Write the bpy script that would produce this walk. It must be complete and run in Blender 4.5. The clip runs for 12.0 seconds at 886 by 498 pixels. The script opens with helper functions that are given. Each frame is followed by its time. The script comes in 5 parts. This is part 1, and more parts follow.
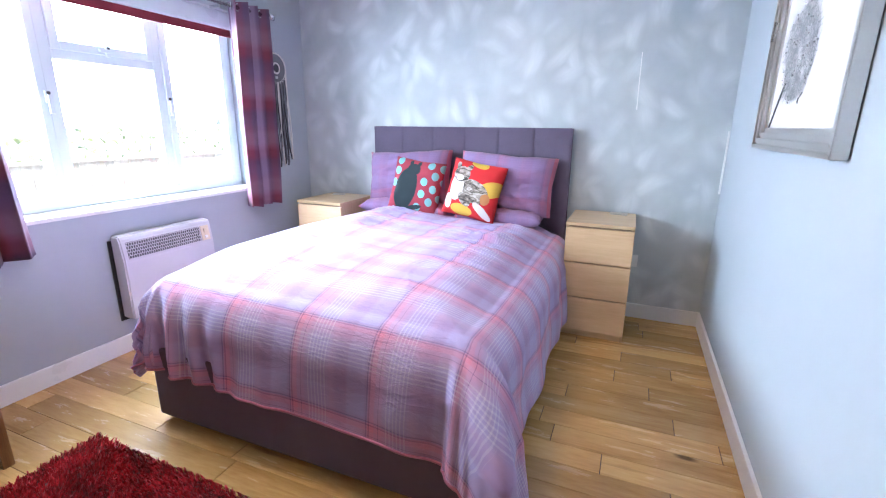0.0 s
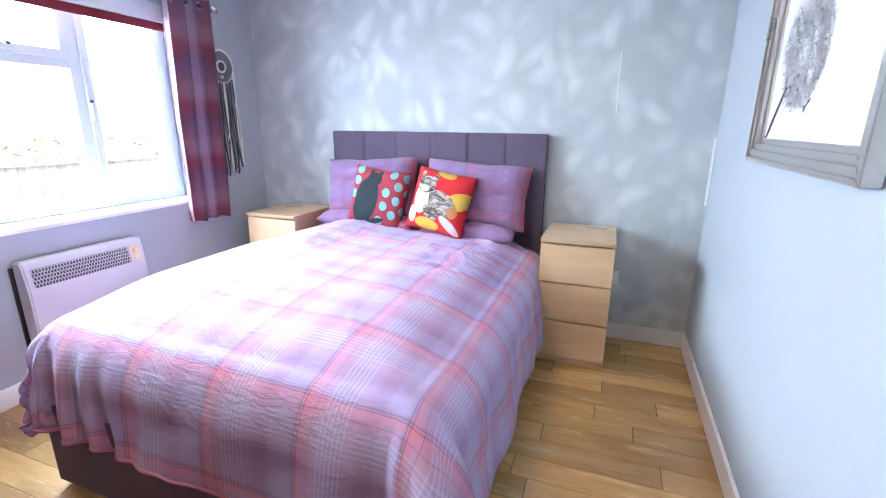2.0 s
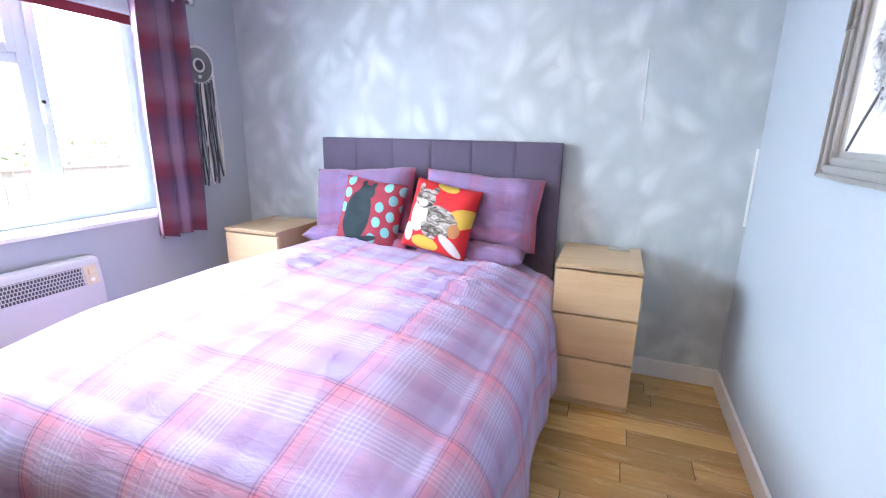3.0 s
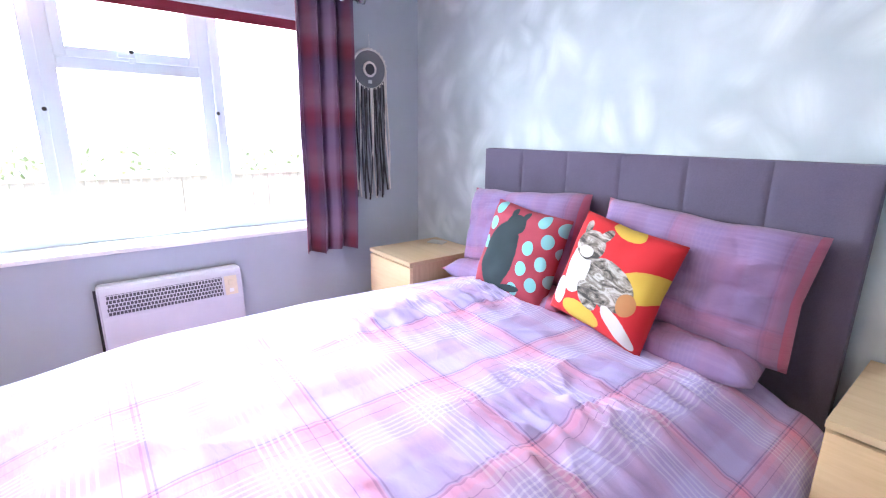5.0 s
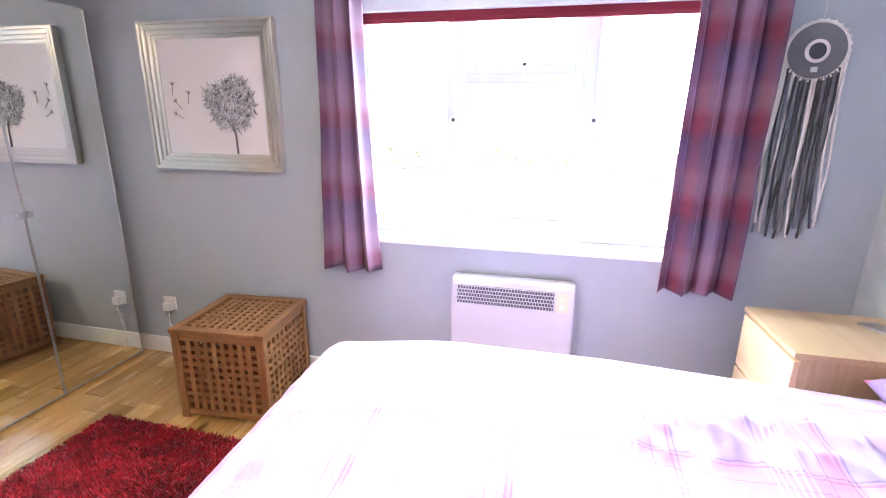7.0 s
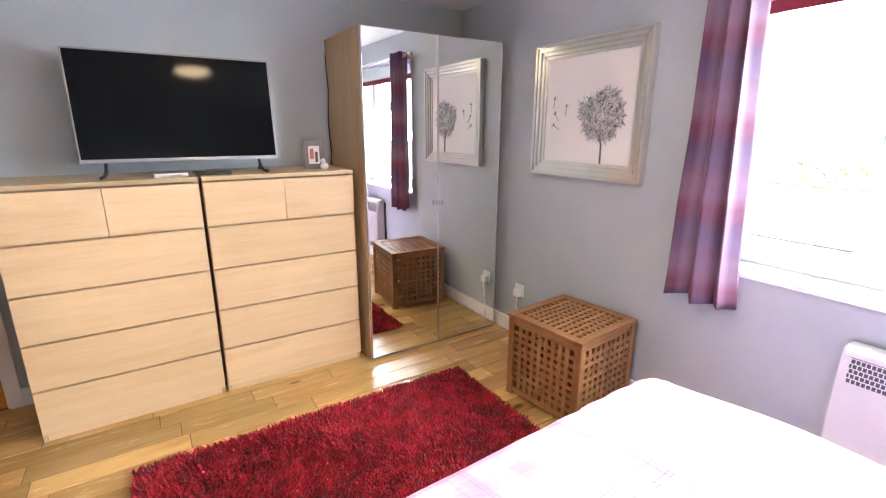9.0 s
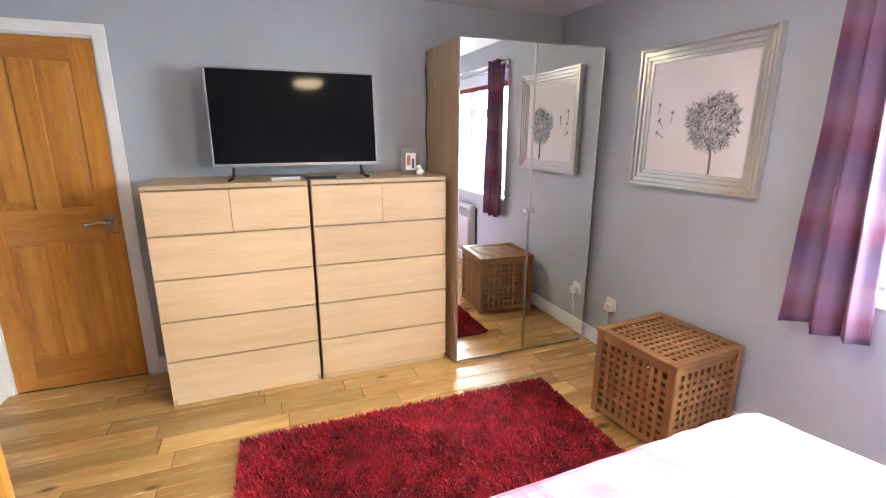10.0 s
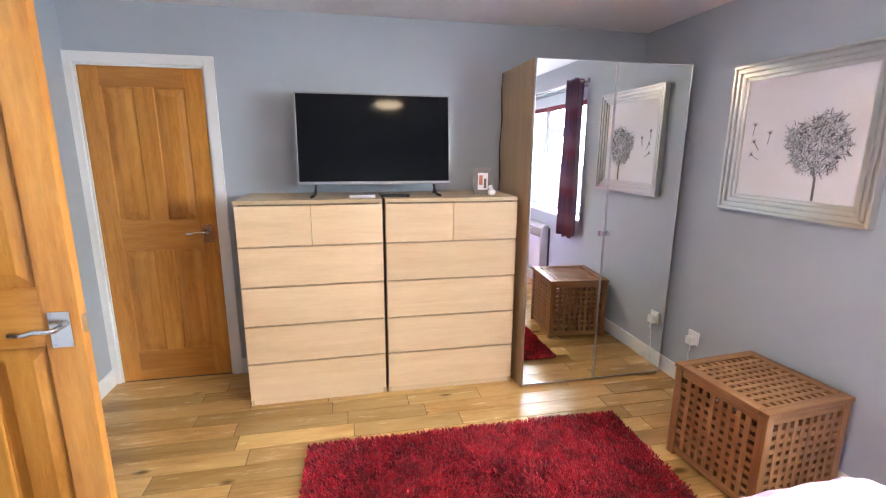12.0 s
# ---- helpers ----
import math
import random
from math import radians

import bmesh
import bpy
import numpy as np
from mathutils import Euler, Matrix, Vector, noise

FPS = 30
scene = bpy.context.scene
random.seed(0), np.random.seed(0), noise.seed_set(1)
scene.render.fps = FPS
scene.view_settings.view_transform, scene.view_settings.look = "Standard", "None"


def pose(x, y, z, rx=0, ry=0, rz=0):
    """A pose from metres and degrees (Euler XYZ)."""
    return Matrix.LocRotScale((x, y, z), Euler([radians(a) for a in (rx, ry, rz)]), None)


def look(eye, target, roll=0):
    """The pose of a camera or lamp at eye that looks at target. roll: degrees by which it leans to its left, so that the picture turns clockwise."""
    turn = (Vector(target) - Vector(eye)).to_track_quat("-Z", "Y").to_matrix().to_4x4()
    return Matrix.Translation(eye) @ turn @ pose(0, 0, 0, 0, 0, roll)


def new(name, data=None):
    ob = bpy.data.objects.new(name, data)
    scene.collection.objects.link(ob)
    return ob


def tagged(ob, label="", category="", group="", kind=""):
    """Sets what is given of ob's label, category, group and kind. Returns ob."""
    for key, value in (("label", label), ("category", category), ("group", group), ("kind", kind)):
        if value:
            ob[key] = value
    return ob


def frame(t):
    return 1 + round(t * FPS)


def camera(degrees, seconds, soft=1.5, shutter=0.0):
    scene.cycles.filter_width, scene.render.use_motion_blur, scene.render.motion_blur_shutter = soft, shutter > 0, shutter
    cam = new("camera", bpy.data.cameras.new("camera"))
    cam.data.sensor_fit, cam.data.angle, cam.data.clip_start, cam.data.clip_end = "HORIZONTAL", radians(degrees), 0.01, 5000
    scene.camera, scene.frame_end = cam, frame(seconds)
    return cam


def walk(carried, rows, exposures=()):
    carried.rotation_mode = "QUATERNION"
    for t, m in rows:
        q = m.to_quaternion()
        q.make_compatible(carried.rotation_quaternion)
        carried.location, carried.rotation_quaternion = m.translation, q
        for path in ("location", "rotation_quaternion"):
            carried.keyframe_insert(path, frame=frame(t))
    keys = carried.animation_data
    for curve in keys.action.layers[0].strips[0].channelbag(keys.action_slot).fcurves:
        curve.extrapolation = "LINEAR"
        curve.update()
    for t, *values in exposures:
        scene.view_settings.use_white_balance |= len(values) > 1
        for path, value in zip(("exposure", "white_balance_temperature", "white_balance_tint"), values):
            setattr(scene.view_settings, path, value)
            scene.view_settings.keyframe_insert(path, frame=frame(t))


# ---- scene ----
cam = camera(88.3, 12.0, soft=1.15)
PATH = [
    (0, (0.141, 1.026, 1.325), (-0.59, 2.813, 0.804), 0.6),
    (0.5, (0.141, 1.027, 1.323), (-0.535, 2.836, 0.802), 0.8),
    (1, (0.137, 1.063, 1.34), (-0.522, 2.877, 0.816), 0.7),
    (1.5, (0.132, 1.189, 1.358), (-0.52, 3.005, 0.831), 0.7),
    (2, (0.13, 1.361, 1.368), (-0.529, 3.175, 0.842), 0.6),
    (2.5, (0.06, 1.512, 1.382), (-0.583, 3.332, 0.859), 0.7),
    (2.7, (0.029, 1.587, 1.373), (-0.615, 3.411, 0.863), 0.9),
    (4.5, (0.005, 2.335, 1.36), (-1.242, 3.83, 0.901), 0.7),
    (5, (-0.034, 2.627, 1.385), (-1.551, 3.834, 0.897), 0.7),
    (5.5, (-0.128, 2.823, 1.394), (-1.872, 3.666, 0.896), 0.7),
    (6, (-0.181, 2.943, 1.431), (-2.067, 3.364, 0.916), 0.8),
    (6.5, (-0.224, 3.028, 1.45), (-2.152, 2.996, 0.92), 0.7),
    (7, (-0.311, 3.045, 1.452), (-2.193, 2.623, 0.921), 0.8),
    (7.5, (-0.376, 3.035, 1.426), (-2.156, 2.276, 0.92), 0.9),
    (7.7, (-0.395, 3.014, 1.435), (-2.123, 2.143, 0.93), 1.1),
    (9.3, (-0.408, 3.12, 1.466), (-1.314, 1.411, 0.961), 0.1),
    (9.5, (-0.407, 3.126, 1.468), (-1.253, 1.384, 0.968), 0.2),
    (10, (-0.407, 3.13, 1.482), (-1.101, 1.321, 0.989), 0.1),
    (10.5, (-0.397, 3.117, 1.495), (-0.969, 1.263, 1.01), 0.2),
    (11, (-0.42, 3.131, 1.49), (-0.897, 1.242, 1.036), 0.1),
    (11.5, (-0.431, 3.131, 1.487), (-0.853, 1.226, 1.047), 0.2),
    (12, (-0.426, 3.131, 1.501), (-0.823, 1.217, 1.076), 0.3),
]
EXPOSURES = [(0.0, 2.55, 5580, 7), (2.5, 2.58, 5680, 7), (4.5, 2.6, 5800, 7), (5.5, 2.68, 5900, 8), (6.5, 2.95, 6100, 9), (7.5, 3.12, 6250, 9), (9.5, 3.06, 6600, 9), (12.0, 3.0, 6200, 8)]
walk(cam, [(t, look(eye, target, roll)) for t, eye, target, roll in PATH], EXPOSURES)

# ---- plan, in metres ----
WEST, EAST, NORTH, SOUTH, CEIL = -2.54, 0.675, 4.40, 0.03, 2.31
LOBBY, JOG = 1.11, 1.70            # the entry lobby's east wall, and where the room narrows
WIN_A, WIN_B, SILL, HEAD = 2.00, 3.80, 0.86, 2.07

# ---- daylight ----
world = bpy.data.worlds.new("overcast_sky")
scene.world = world
world.use_nodes = True
sky = world.node_tree.nodes.new("ShaderNodeTexSky")
sky.sky_type, sky.sun_disc = "NISHITA", False
sky.sun_elevation, sky.sun_rotation = radians(48), radians(150)
sky.air_density, sky.dust_density, sky.ozone_density = 1.0, 3.0, 1.0
world.node_tree.links.new(sky.outputs[0], world.node_tree.nodes["Background"].inputs[0])
world.node_tree.nodes["Background"].inputs[1].default_value = 0.15
sun = new("sun", bpy.data.lights.new("sun", "SUN"))
sun.data.energy, sun.data.angle, sun.data.color = 4.0, radians(12), (1.0, 0.96, 0.9)
sun.matrix_world = look((3, -6, 9), (0, 0, 0))
window_light = new("window_light", bpy.data.lights.new("window_light", "AREA"))
window_light.data.shape, window_light.data.size, window_light.data.size_y = "RECTANGLE", 2.6, 1.2
window_light.data.energy, window_light.data.color = 66, (0.86, 0.94, 1.0)
window_light.matrix_world = look((-3.08, 2.9, 1.80), (-2.08, 2.9, 1.15))


# ---- materials ----
def mk(name):
    m = bpy.data.materials.new(name)
    m.use_nodes = True
    return m, m.node_tree, m.node_tree.nodes["Principled BSDF"]


def put(nt, socket, value):
    if isinstance(value, bpy.types.NodeSocket):
        nt.links.new(value, socket)
    elif isinstance(value, tuple) and len(value) == 3 and socket.type == "RGBA":
        socket.default_value = (*value, 1)
    else:
        socket.default_value = value


def nd(nt, kind, **inputs):
    n = nt.nodes.new(kind)
    for k, v in inputs.items():
        put(nt, n.inputs[k.replace("_", " ")], v)
    return n


def calc(nt, op, a, b=0.0, c=0.0):
    n = nt.nodes.new("ShaderNodeMath")
    n.operation = op
    for i, v in enumerate((a, b, c)):
        put(nt, n.inputs[i], v)
    return n.outputs[0]


def ramp(nt, fac, stops, how="LINEAR"):
    n = nt.nodes.new("ShaderNodeValToRGB")
    n.color_ramp.interpolation = how
    els = n.color_ramp.elements
    while len(els) < len(stops):
        els.new(0.5)
    for e, (p, c) in zip(els, stops):
        e.position, e.color = p, (*c, 1)
    put(nt, n.inputs[0], fac)
    return n.outputs[0]


def mixc(nt, fac, a, b, blend="MIX"):
    n = nt.nodes.new("ShaderNodeMix")
    n.data_type, n.blend_type = "RGBA", blend
    put(nt, n.inputs[0], fac)
    put(nt, n.inputs[6], a)
    put(nt, n.inputs[7], b)
    return n.outputs[2]


def coords(nt, kind="Object", scale=(1, 1, 1), jitter=False, turn=(0, 0, 0)):
    out = nt.nodes.new("ShaderNodeTexCoord").outputs[kind]
    if jitter:
        rnd = nt.nodes.new("ShaderNodeObjectInfo").outputs["Random"]
        n = nt.nodes.new("ShaderNodeVectorMath")
        n.operation = "MULTIPLY_ADD"
        put(nt, n.inputs[0], rnd)
        n.inputs[1].default_value = (37.0, 53.0, 29.0)
        put(nt, n.inputs[2], out)
        out = n.outputs[0]
    mp = nt.nodes.new("ShaderNodeMapping")
    mp.inputs["Scale"].default_value = scale
    mp.inputs["Rotation"].default_value = turn
    put(nt, mp.inputs["Vector"], out)
    return mp.outputs[0]


def fuzz(nt, vec, scale, detail=4.0, rough=0.55, twist=0.0):
    return nd(nt, "ShaderNodeTexNoise", Vector=vec, Scale=scale, Detail=detail, Roughness=rough, Distortion=twist).outputs["Fac"]


def bump(nt, bsdf, height, strength, distance=0.002):
    put(nt, bsdf.inputs["Normal"], nd(nt, "ShaderNodeBump", Height=height, Strength=strength, Distance=distance).outputs[0])


def plain(name, color, rough=0.5, metal=0.0, vary=0.12, grain=60.0, relief=0.15):
    """A painted, plastic, metal or stone surface with faint mottling and fine relief."""
    m, nt, b = mk(name)
    v = coords(nt, "Object", jitter=True)
    big, fine = fuzz(nt, v, 3.0), fuzz(nt, v, grain, 3)
    t = calc(nt, "MULTIPLY_ADD", big, 0.7, calc(nt, "MULTIPLY", fine, 0.3))
    lo, hi = tuple(c * (1 - vary) for c in color), tuple(min(1, c * (1 + vary)) for c in color)
    put(nt, b.inputs["Base Color"], ramp(nt, t, [(0.3, lo), (0.7, hi)]))
    put(nt, b.inputs["Roughness"], calc(nt, "MULTIPLY_ADD", big, 0.16, rough - 0.08))
    b.inputs["Metallic"].default_value = metal
    if relief:
        bump(nt, b, fine, relief, 0.001)
    return m


def wood(name, axis, dark, mid, light, rough=0.4, stretch=14.0, scale=2.2, knots=False, coat=0.0, shade=0.85, figure=0.0):
    m, nt, b = mk(name)
    sc = [stretch] * 3
    sc["xyz".index(axis)] = 1.0
    v = coords(nt, "Object", tuple(sc), jitter=True)
    wide = fuzz(nt, v, scale * 0.6, 3, 0.5, 0.6)
    grain = fuzz(nt, v, scale * 3.2, 6, 0.65, 0.3)
    pores = fuzz(nt, v, scale * 11, 3, 0.6)
    t = calc(nt, "MULTIPLY_ADD", wide, 0.5, calc(nt, "MULTIPLY_ADD", grain, 0.35, calc(nt, "MULTIPLY", pores, 0.15)))
    col = ramp(nt, t, [(0.33, dark), (0.5, mid), (0.66, light)])
    rnd = nt.nodes.new("ShaderNodeObjectInfo").outputs["Random"]
    col = mixc(nt, 1.0, col, ramp(nt, rnd, [(0.0, (shade, shade * 0.99, shade * 0.96)), (1.0, (1.0, 1.0, 1.0))]), "MULTIPLY")
    if figure:
        wave = nd(nt, "ShaderNodeTexWave", Vector=coords(nt, "Object", (3.2, 3.2, 0.42), jitter=True), Scale=1.5, Distortion=5.0, Detail=2.0, Detail_Scale=0.8)
        wave.wave_type, wave.rings_direction = "RINGS", "Y"
        line = ramp(nt, wave.outputs["Fac"], [(0.5, (0, 0, 0)), (0.95, (figure, figure, figure))])
        col = mixc(nt, line, col, tuple(c * 0.75 for c in dark))
    if knots:
        vk = coords(nt, "Object", (2.2, 5.0, 1), jitter=True)
        cell = nt.nodes.new("ShaderNodeTexVoronoi")
        put(nt, cell.inputs["Vector"], vk)
        cell.inputs["Scale"].default_value = 0.9
        wob = calc(nt, "MULTIPLY_ADD", fuzz(nt, v, 5.0), 0.1, cell.outputs["Distance"])
        col = mixc(nt, ramp(nt, wob, [(0.10, (0.9, 0.9, 0.9)), (0.16, (0, 0, 0))]), col, tuple(c * 0.22 for c in dark))
        streak = fuzz(nt, coords(nt, "Object", (1.2, 22, 1), jitter=True), 1.6, 3)
        col = mixc(nt, ramp(nt, streak, [(0.58, (0, 0, 0)), (0.72, (0.5, 0.5, 0.5))]), col, tuple(c * 0.55 for c in dark))
    put(nt, b.inputs["Base Color"], col)
    put(nt, b.inputs["Roughness"], calc(nt, "MULTIPLY_ADD", grain, 0.2, rough - 0.1))
    b.inputs["Coat Weight"].default_value = coat
    b.inputs["Coat Roughness"].default_value = 0.18
    bump(nt, b, t, 0.25, 0.0015)
    return m


def wall_paint(name, color):
    m, nt, b = mk(name)
    v = coords(nt, "Object")
    big, roller = fuzz(nt, v, 1.1, 4), fuzz(nt, v, 260, 2)
    scuff = fuzz(nt, v, 7.0, 5, 0.7)
    t = calc(nt, "MULTIPLY_ADD", big, 0.6, calc(nt, "MULTIPLY", scuff, 0.4))
    put(nt, b.inputs["Base Color"], ramp(nt, t, [(0.3, tuple(c * 0.94 for c in color)), (0.7, tuple(c * 1.05 for c in color))]))
    put(nt, b.inputs["Roughness"], calc(nt, "MULTIPLY_ADD", scuff, 0.2, 0.42))
    bump(nt, b, roller, 0.12, 0.001)
    return m


def feather_paper(name):
    """Silver-grey wallpaper with pale curved brush dabs turned every way."""
    m, nt, b = mk(name)
    v = coords(nt, "Object", (1, 0, 1))

    def dabs(size, off, wide, tall, bend):
        mp = nt.nodes.new("ShaderNodeMapping")
        mp.inputs["Location"].default_value, mp.inputs["Scale"].default_value = (off, 0, off * 0.63), (size, 1, size)
        put(nt, mp.inputs["Vector"], v)
        cell = nt.nodes.new("ShaderNodeTexVoronoi")
        put(nt, cell.inputs["Vector"], mp.outputs[0])
        cell.inputs["Scale"].default_value = 1.0
        away = nt.nodes.new("ShaderNodeVectorMath")
        away.operation = "SUBTRACT"
        put(nt, away.inputs[0], mp.outputs[0])
        put(nt, away.inputs[1], cell.outputs["Position"])
        hue = nt.nodes.new("ShaderNodeSeparateColor")
        put(nt, hue.inputs[0], cell.outputs["Color"])
        rot = nt.nodes.new("ShaderNodeVectorRotate")
        rot.rotation_type = "Y_AXIS"
        put(nt, rot.inputs["Vector"], away.outputs[0])
        put(nt, rot.inputs["Angle"], calc(nt, "MULTIPLY_ADD", hue.outputs[0], 2.4, -1.2))
        q = nt.nodes.new("ShaderNodeSeparateXYZ")
        put(nt, q.inputs[0], rot.outputs[0])
        x = calc(nt, "MULTIPLY_ADD", calc(nt, "MULTIPLY", q.outputs[2], q.outputs[2]), bend, q.outputs[0])
        e1, e2 = calc(nt, "DIVIDE", x, wide), calc(nt, "DIVIDE", q.outputs[2], tall)
        r = calc(nt, "SQRT", calc(nt, "ADD", calc(nt, "MULTIPLY", e1, e1), calc(nt, "MULTIPLY", e2, e2)))
        body = ramp(nt, r, [(0.0, (1, 1, 1)), (1.0, (0, 0, 0))], "EASE")
        rim = nt.nodes.new("ShaderNodeTexVoronoi")
        rim.feature = "DISTANCE_TO_EDGE"
        rim.inputs["Scale"].default_value = 1.0
        put(nt, rim.inputs["Vector"], mp.outputs[0])
        body = calc(nt, "MULTIPLY", body, ramp(nt, rim.outputs["Distance"], [(0.0, (0, 0, 0)), (0.2, (1, 1, 1))], "EASE"))
        bristle = fuzz(nt, coords_of(nt, rot.outputs[0], (9, 1, 1.3)), 1.6, 3, 0.6)
        return calc(nt, "MULTIPLY", calc(nt, "MULTIPLY", body, calc(nt, "MULTIPLY_ADD", hue.outputs[1], 0.7, 0.3)), calc(nt, "MULTIPLY_ADD", bristle, 1.1, 0.3))
    t = calc(nt, "MAXIMUM", dabs(2.9, 0.0, 0.27, 0.58, 0.6), calc(nt, "MAXIMUM", dabs(3.5, 3.7, 0.24, 0.56, -0.7), calc(nt, "MAXIMUM", dabs(2.5, 8.1, 0.17, 0.55, 0.5), dabs(3.1, 13.3, 0.25, 0.56, -0.6))))
    base = ramp(nt, fuzz(nt, v, 2.2, 4, 0.6), [(0.3, (0.395, 0.435, 0.463)), (0.7, (0.515, 0.557, 0.583))])
    put(nt, b.inputs["Base Color"], mixc(nt, calc(nt, "MULTIPLY", t, 0.68), base, (0.77, 0.80, 0.81)))
    put(nt, b.inputs["Roughness"], calc(nt, "MULTIPLY_ADD", t, -0.12, 0.55))
    bump(nt, b, t, 0.1, 0.002)
    return m


def coords_of(nt, vec, scale):
    mp = nt.nodes.new("ShaderNodeMapping")
    mp.inputs["Scale"].default_value = scale
    put(nt, mp.inputs["Vector"], vec)
    return mp.outputs[0]


def tartan(name, periods, ground, coral, dark, pale, phase=(0.0, 0.0), strength=1.0, border=0.0):
    """Woven check in the cloth's own flat coordinates (UV in metres): coral bands edged with dark threads,
    a group of pale pinstripes, then mauve, plum and blue-violet fields; border: width of a coral edge on the cloth."""
    m, nt, b = mk(name)
    mauve, plum, violet = ground
    uv = nt.nodes.new("ShaderNodeTexCoord").outputs["UV"]
    sep = nt.nodes.new("ShaderNodeSeparateXYZ")
    put(nt, sep.inputs[0], uv)
    on, off = (1, 1, 1), (0, 0, 0)

    def threads(axis, turns, shift):
        f = calc(nt, "FRACT", calc(nt, "MULTIPLY_ADD", axis, turns, shift))
        field = ramp(nt, f, [(0.0, mauve), (0.20, mauve), (0.26, violet), (0.44, violet), (0.52, mauve), (0.6, plum), (0.70, plum), (0.74, violet), (0.93, violet), (0.97, plum)])
        band = ramp(nt, f, [(0.0, on), (0.065, on), (0.08, (0.45, 0.45, 0.45)), (0.15, (0.4, 0.4, 0.4)), (0.19, off), (0.985, off), (1.0, on)])
        fine = ramp(nt, f, [(0.0, on), (0.012, off), (0.11, off), (0.118, on), (0.128, off), (0.955, off), (0.965, on), (0.978, off)], "CONSTANT")
        comb = calc(nt, "LESS_THAN", calc(nt, "FRACT", calc(nt, "MULTIPLY", f, 23.0)), 0.36)
        group = calc(nt, "MULTIPLY", calc(nt, "GREATER_THAN", f, 0.217), calc(nt, "LESS_THAN", f, 0.48))
        return field, band, fine, calc(nt, "MULTIPLY", comb, group)
    f1, b1, d1, p1 = threads(sep.outputs[0], 1 / periods[0], phase[0])
    f2, b2, d2, p2 = threads(sep.outputs[1], -1 / periods[1], phase[1])
    col = mixc(nt, 0.5, f1, f2)
    col = mixc(nt, calc(nt, "MULTIPLY", calc(nt, "ADD", b1, b2), 0.48 * strength), col, coral)
    col = mixc(nt, calc(nt, "MULTIPLY", calc(nt, "ADD", d1, d2), 0.5 * strength), col, dark)
    col = mixc(nt, calc(nt, "MULTIPLY", calc(nt, "ADD", p1, p2), 0.3 * strength), col, pale)
    if border:
        side = calc(nt, "LESS_THAN", sep.outputs[0], border)
        end = calc(nt, "GREATER_THAN", sep.outputs[0], 0.70 - border)
        col = mixc(nt, calc(nt, "MULTIPLY", calc(nt, "ADD", side, end), 0.8), col, coral)
    fleck = fuzz(nt, coords(nt, "UV", (900, 900, 1)), 1.0, 2)
    fade = fuzz(nt, coords(nt, "UV"), 3.0, 3)
    col = mixc(nt, calc(nt, "MULTIPLY_ADD", fade, 0.3, -0.06), col, mixc(nt, 0.5, violet, mauve))
    col = mixc(nt, 0.3, col, ramp(nt, fleck, [(0.3, (0.6, 0.6, 0.6)), (0.7, on)]), "MULTIPLY")
    put(nt, b.inputs["Base Color"], col)
    b.inputs["Roughness"].default_value = 0.85
    b.inputs["Sheen Weight"].default_value = 0.12
    crease = fuzz(nt, coords(nt, "UV", (1, 2.2, 1)), 14.0, 5, 0.6, 1.2)
    fine_n = fuzz(nt, coords(nt, "UV", (1, 2.0, 1), turn=(0, 0, 0.5)), 4.5, 2, 0.45, 1.2)
    ridge = calc(nt, "POWER", calc(nt, "SUBTRACT", 1.0, calc(nt, "ABSOLUTE", calc(nt, "MULTIPLY_ADD", fine_n, 4.0, -2.0))), 3.0)
    ridge = calc(nt, "MULTIPLY", calc(nt, "MAXIMUM", ridge, 0.0), fade)
    bump(nt, b, calc(nt, "MULTIPLY_ADD", fleck, 0.12, calc(nt, "MULTIPLY_ADD", ridge, 0.6, crease)), 0.34, 0.010)
    return m


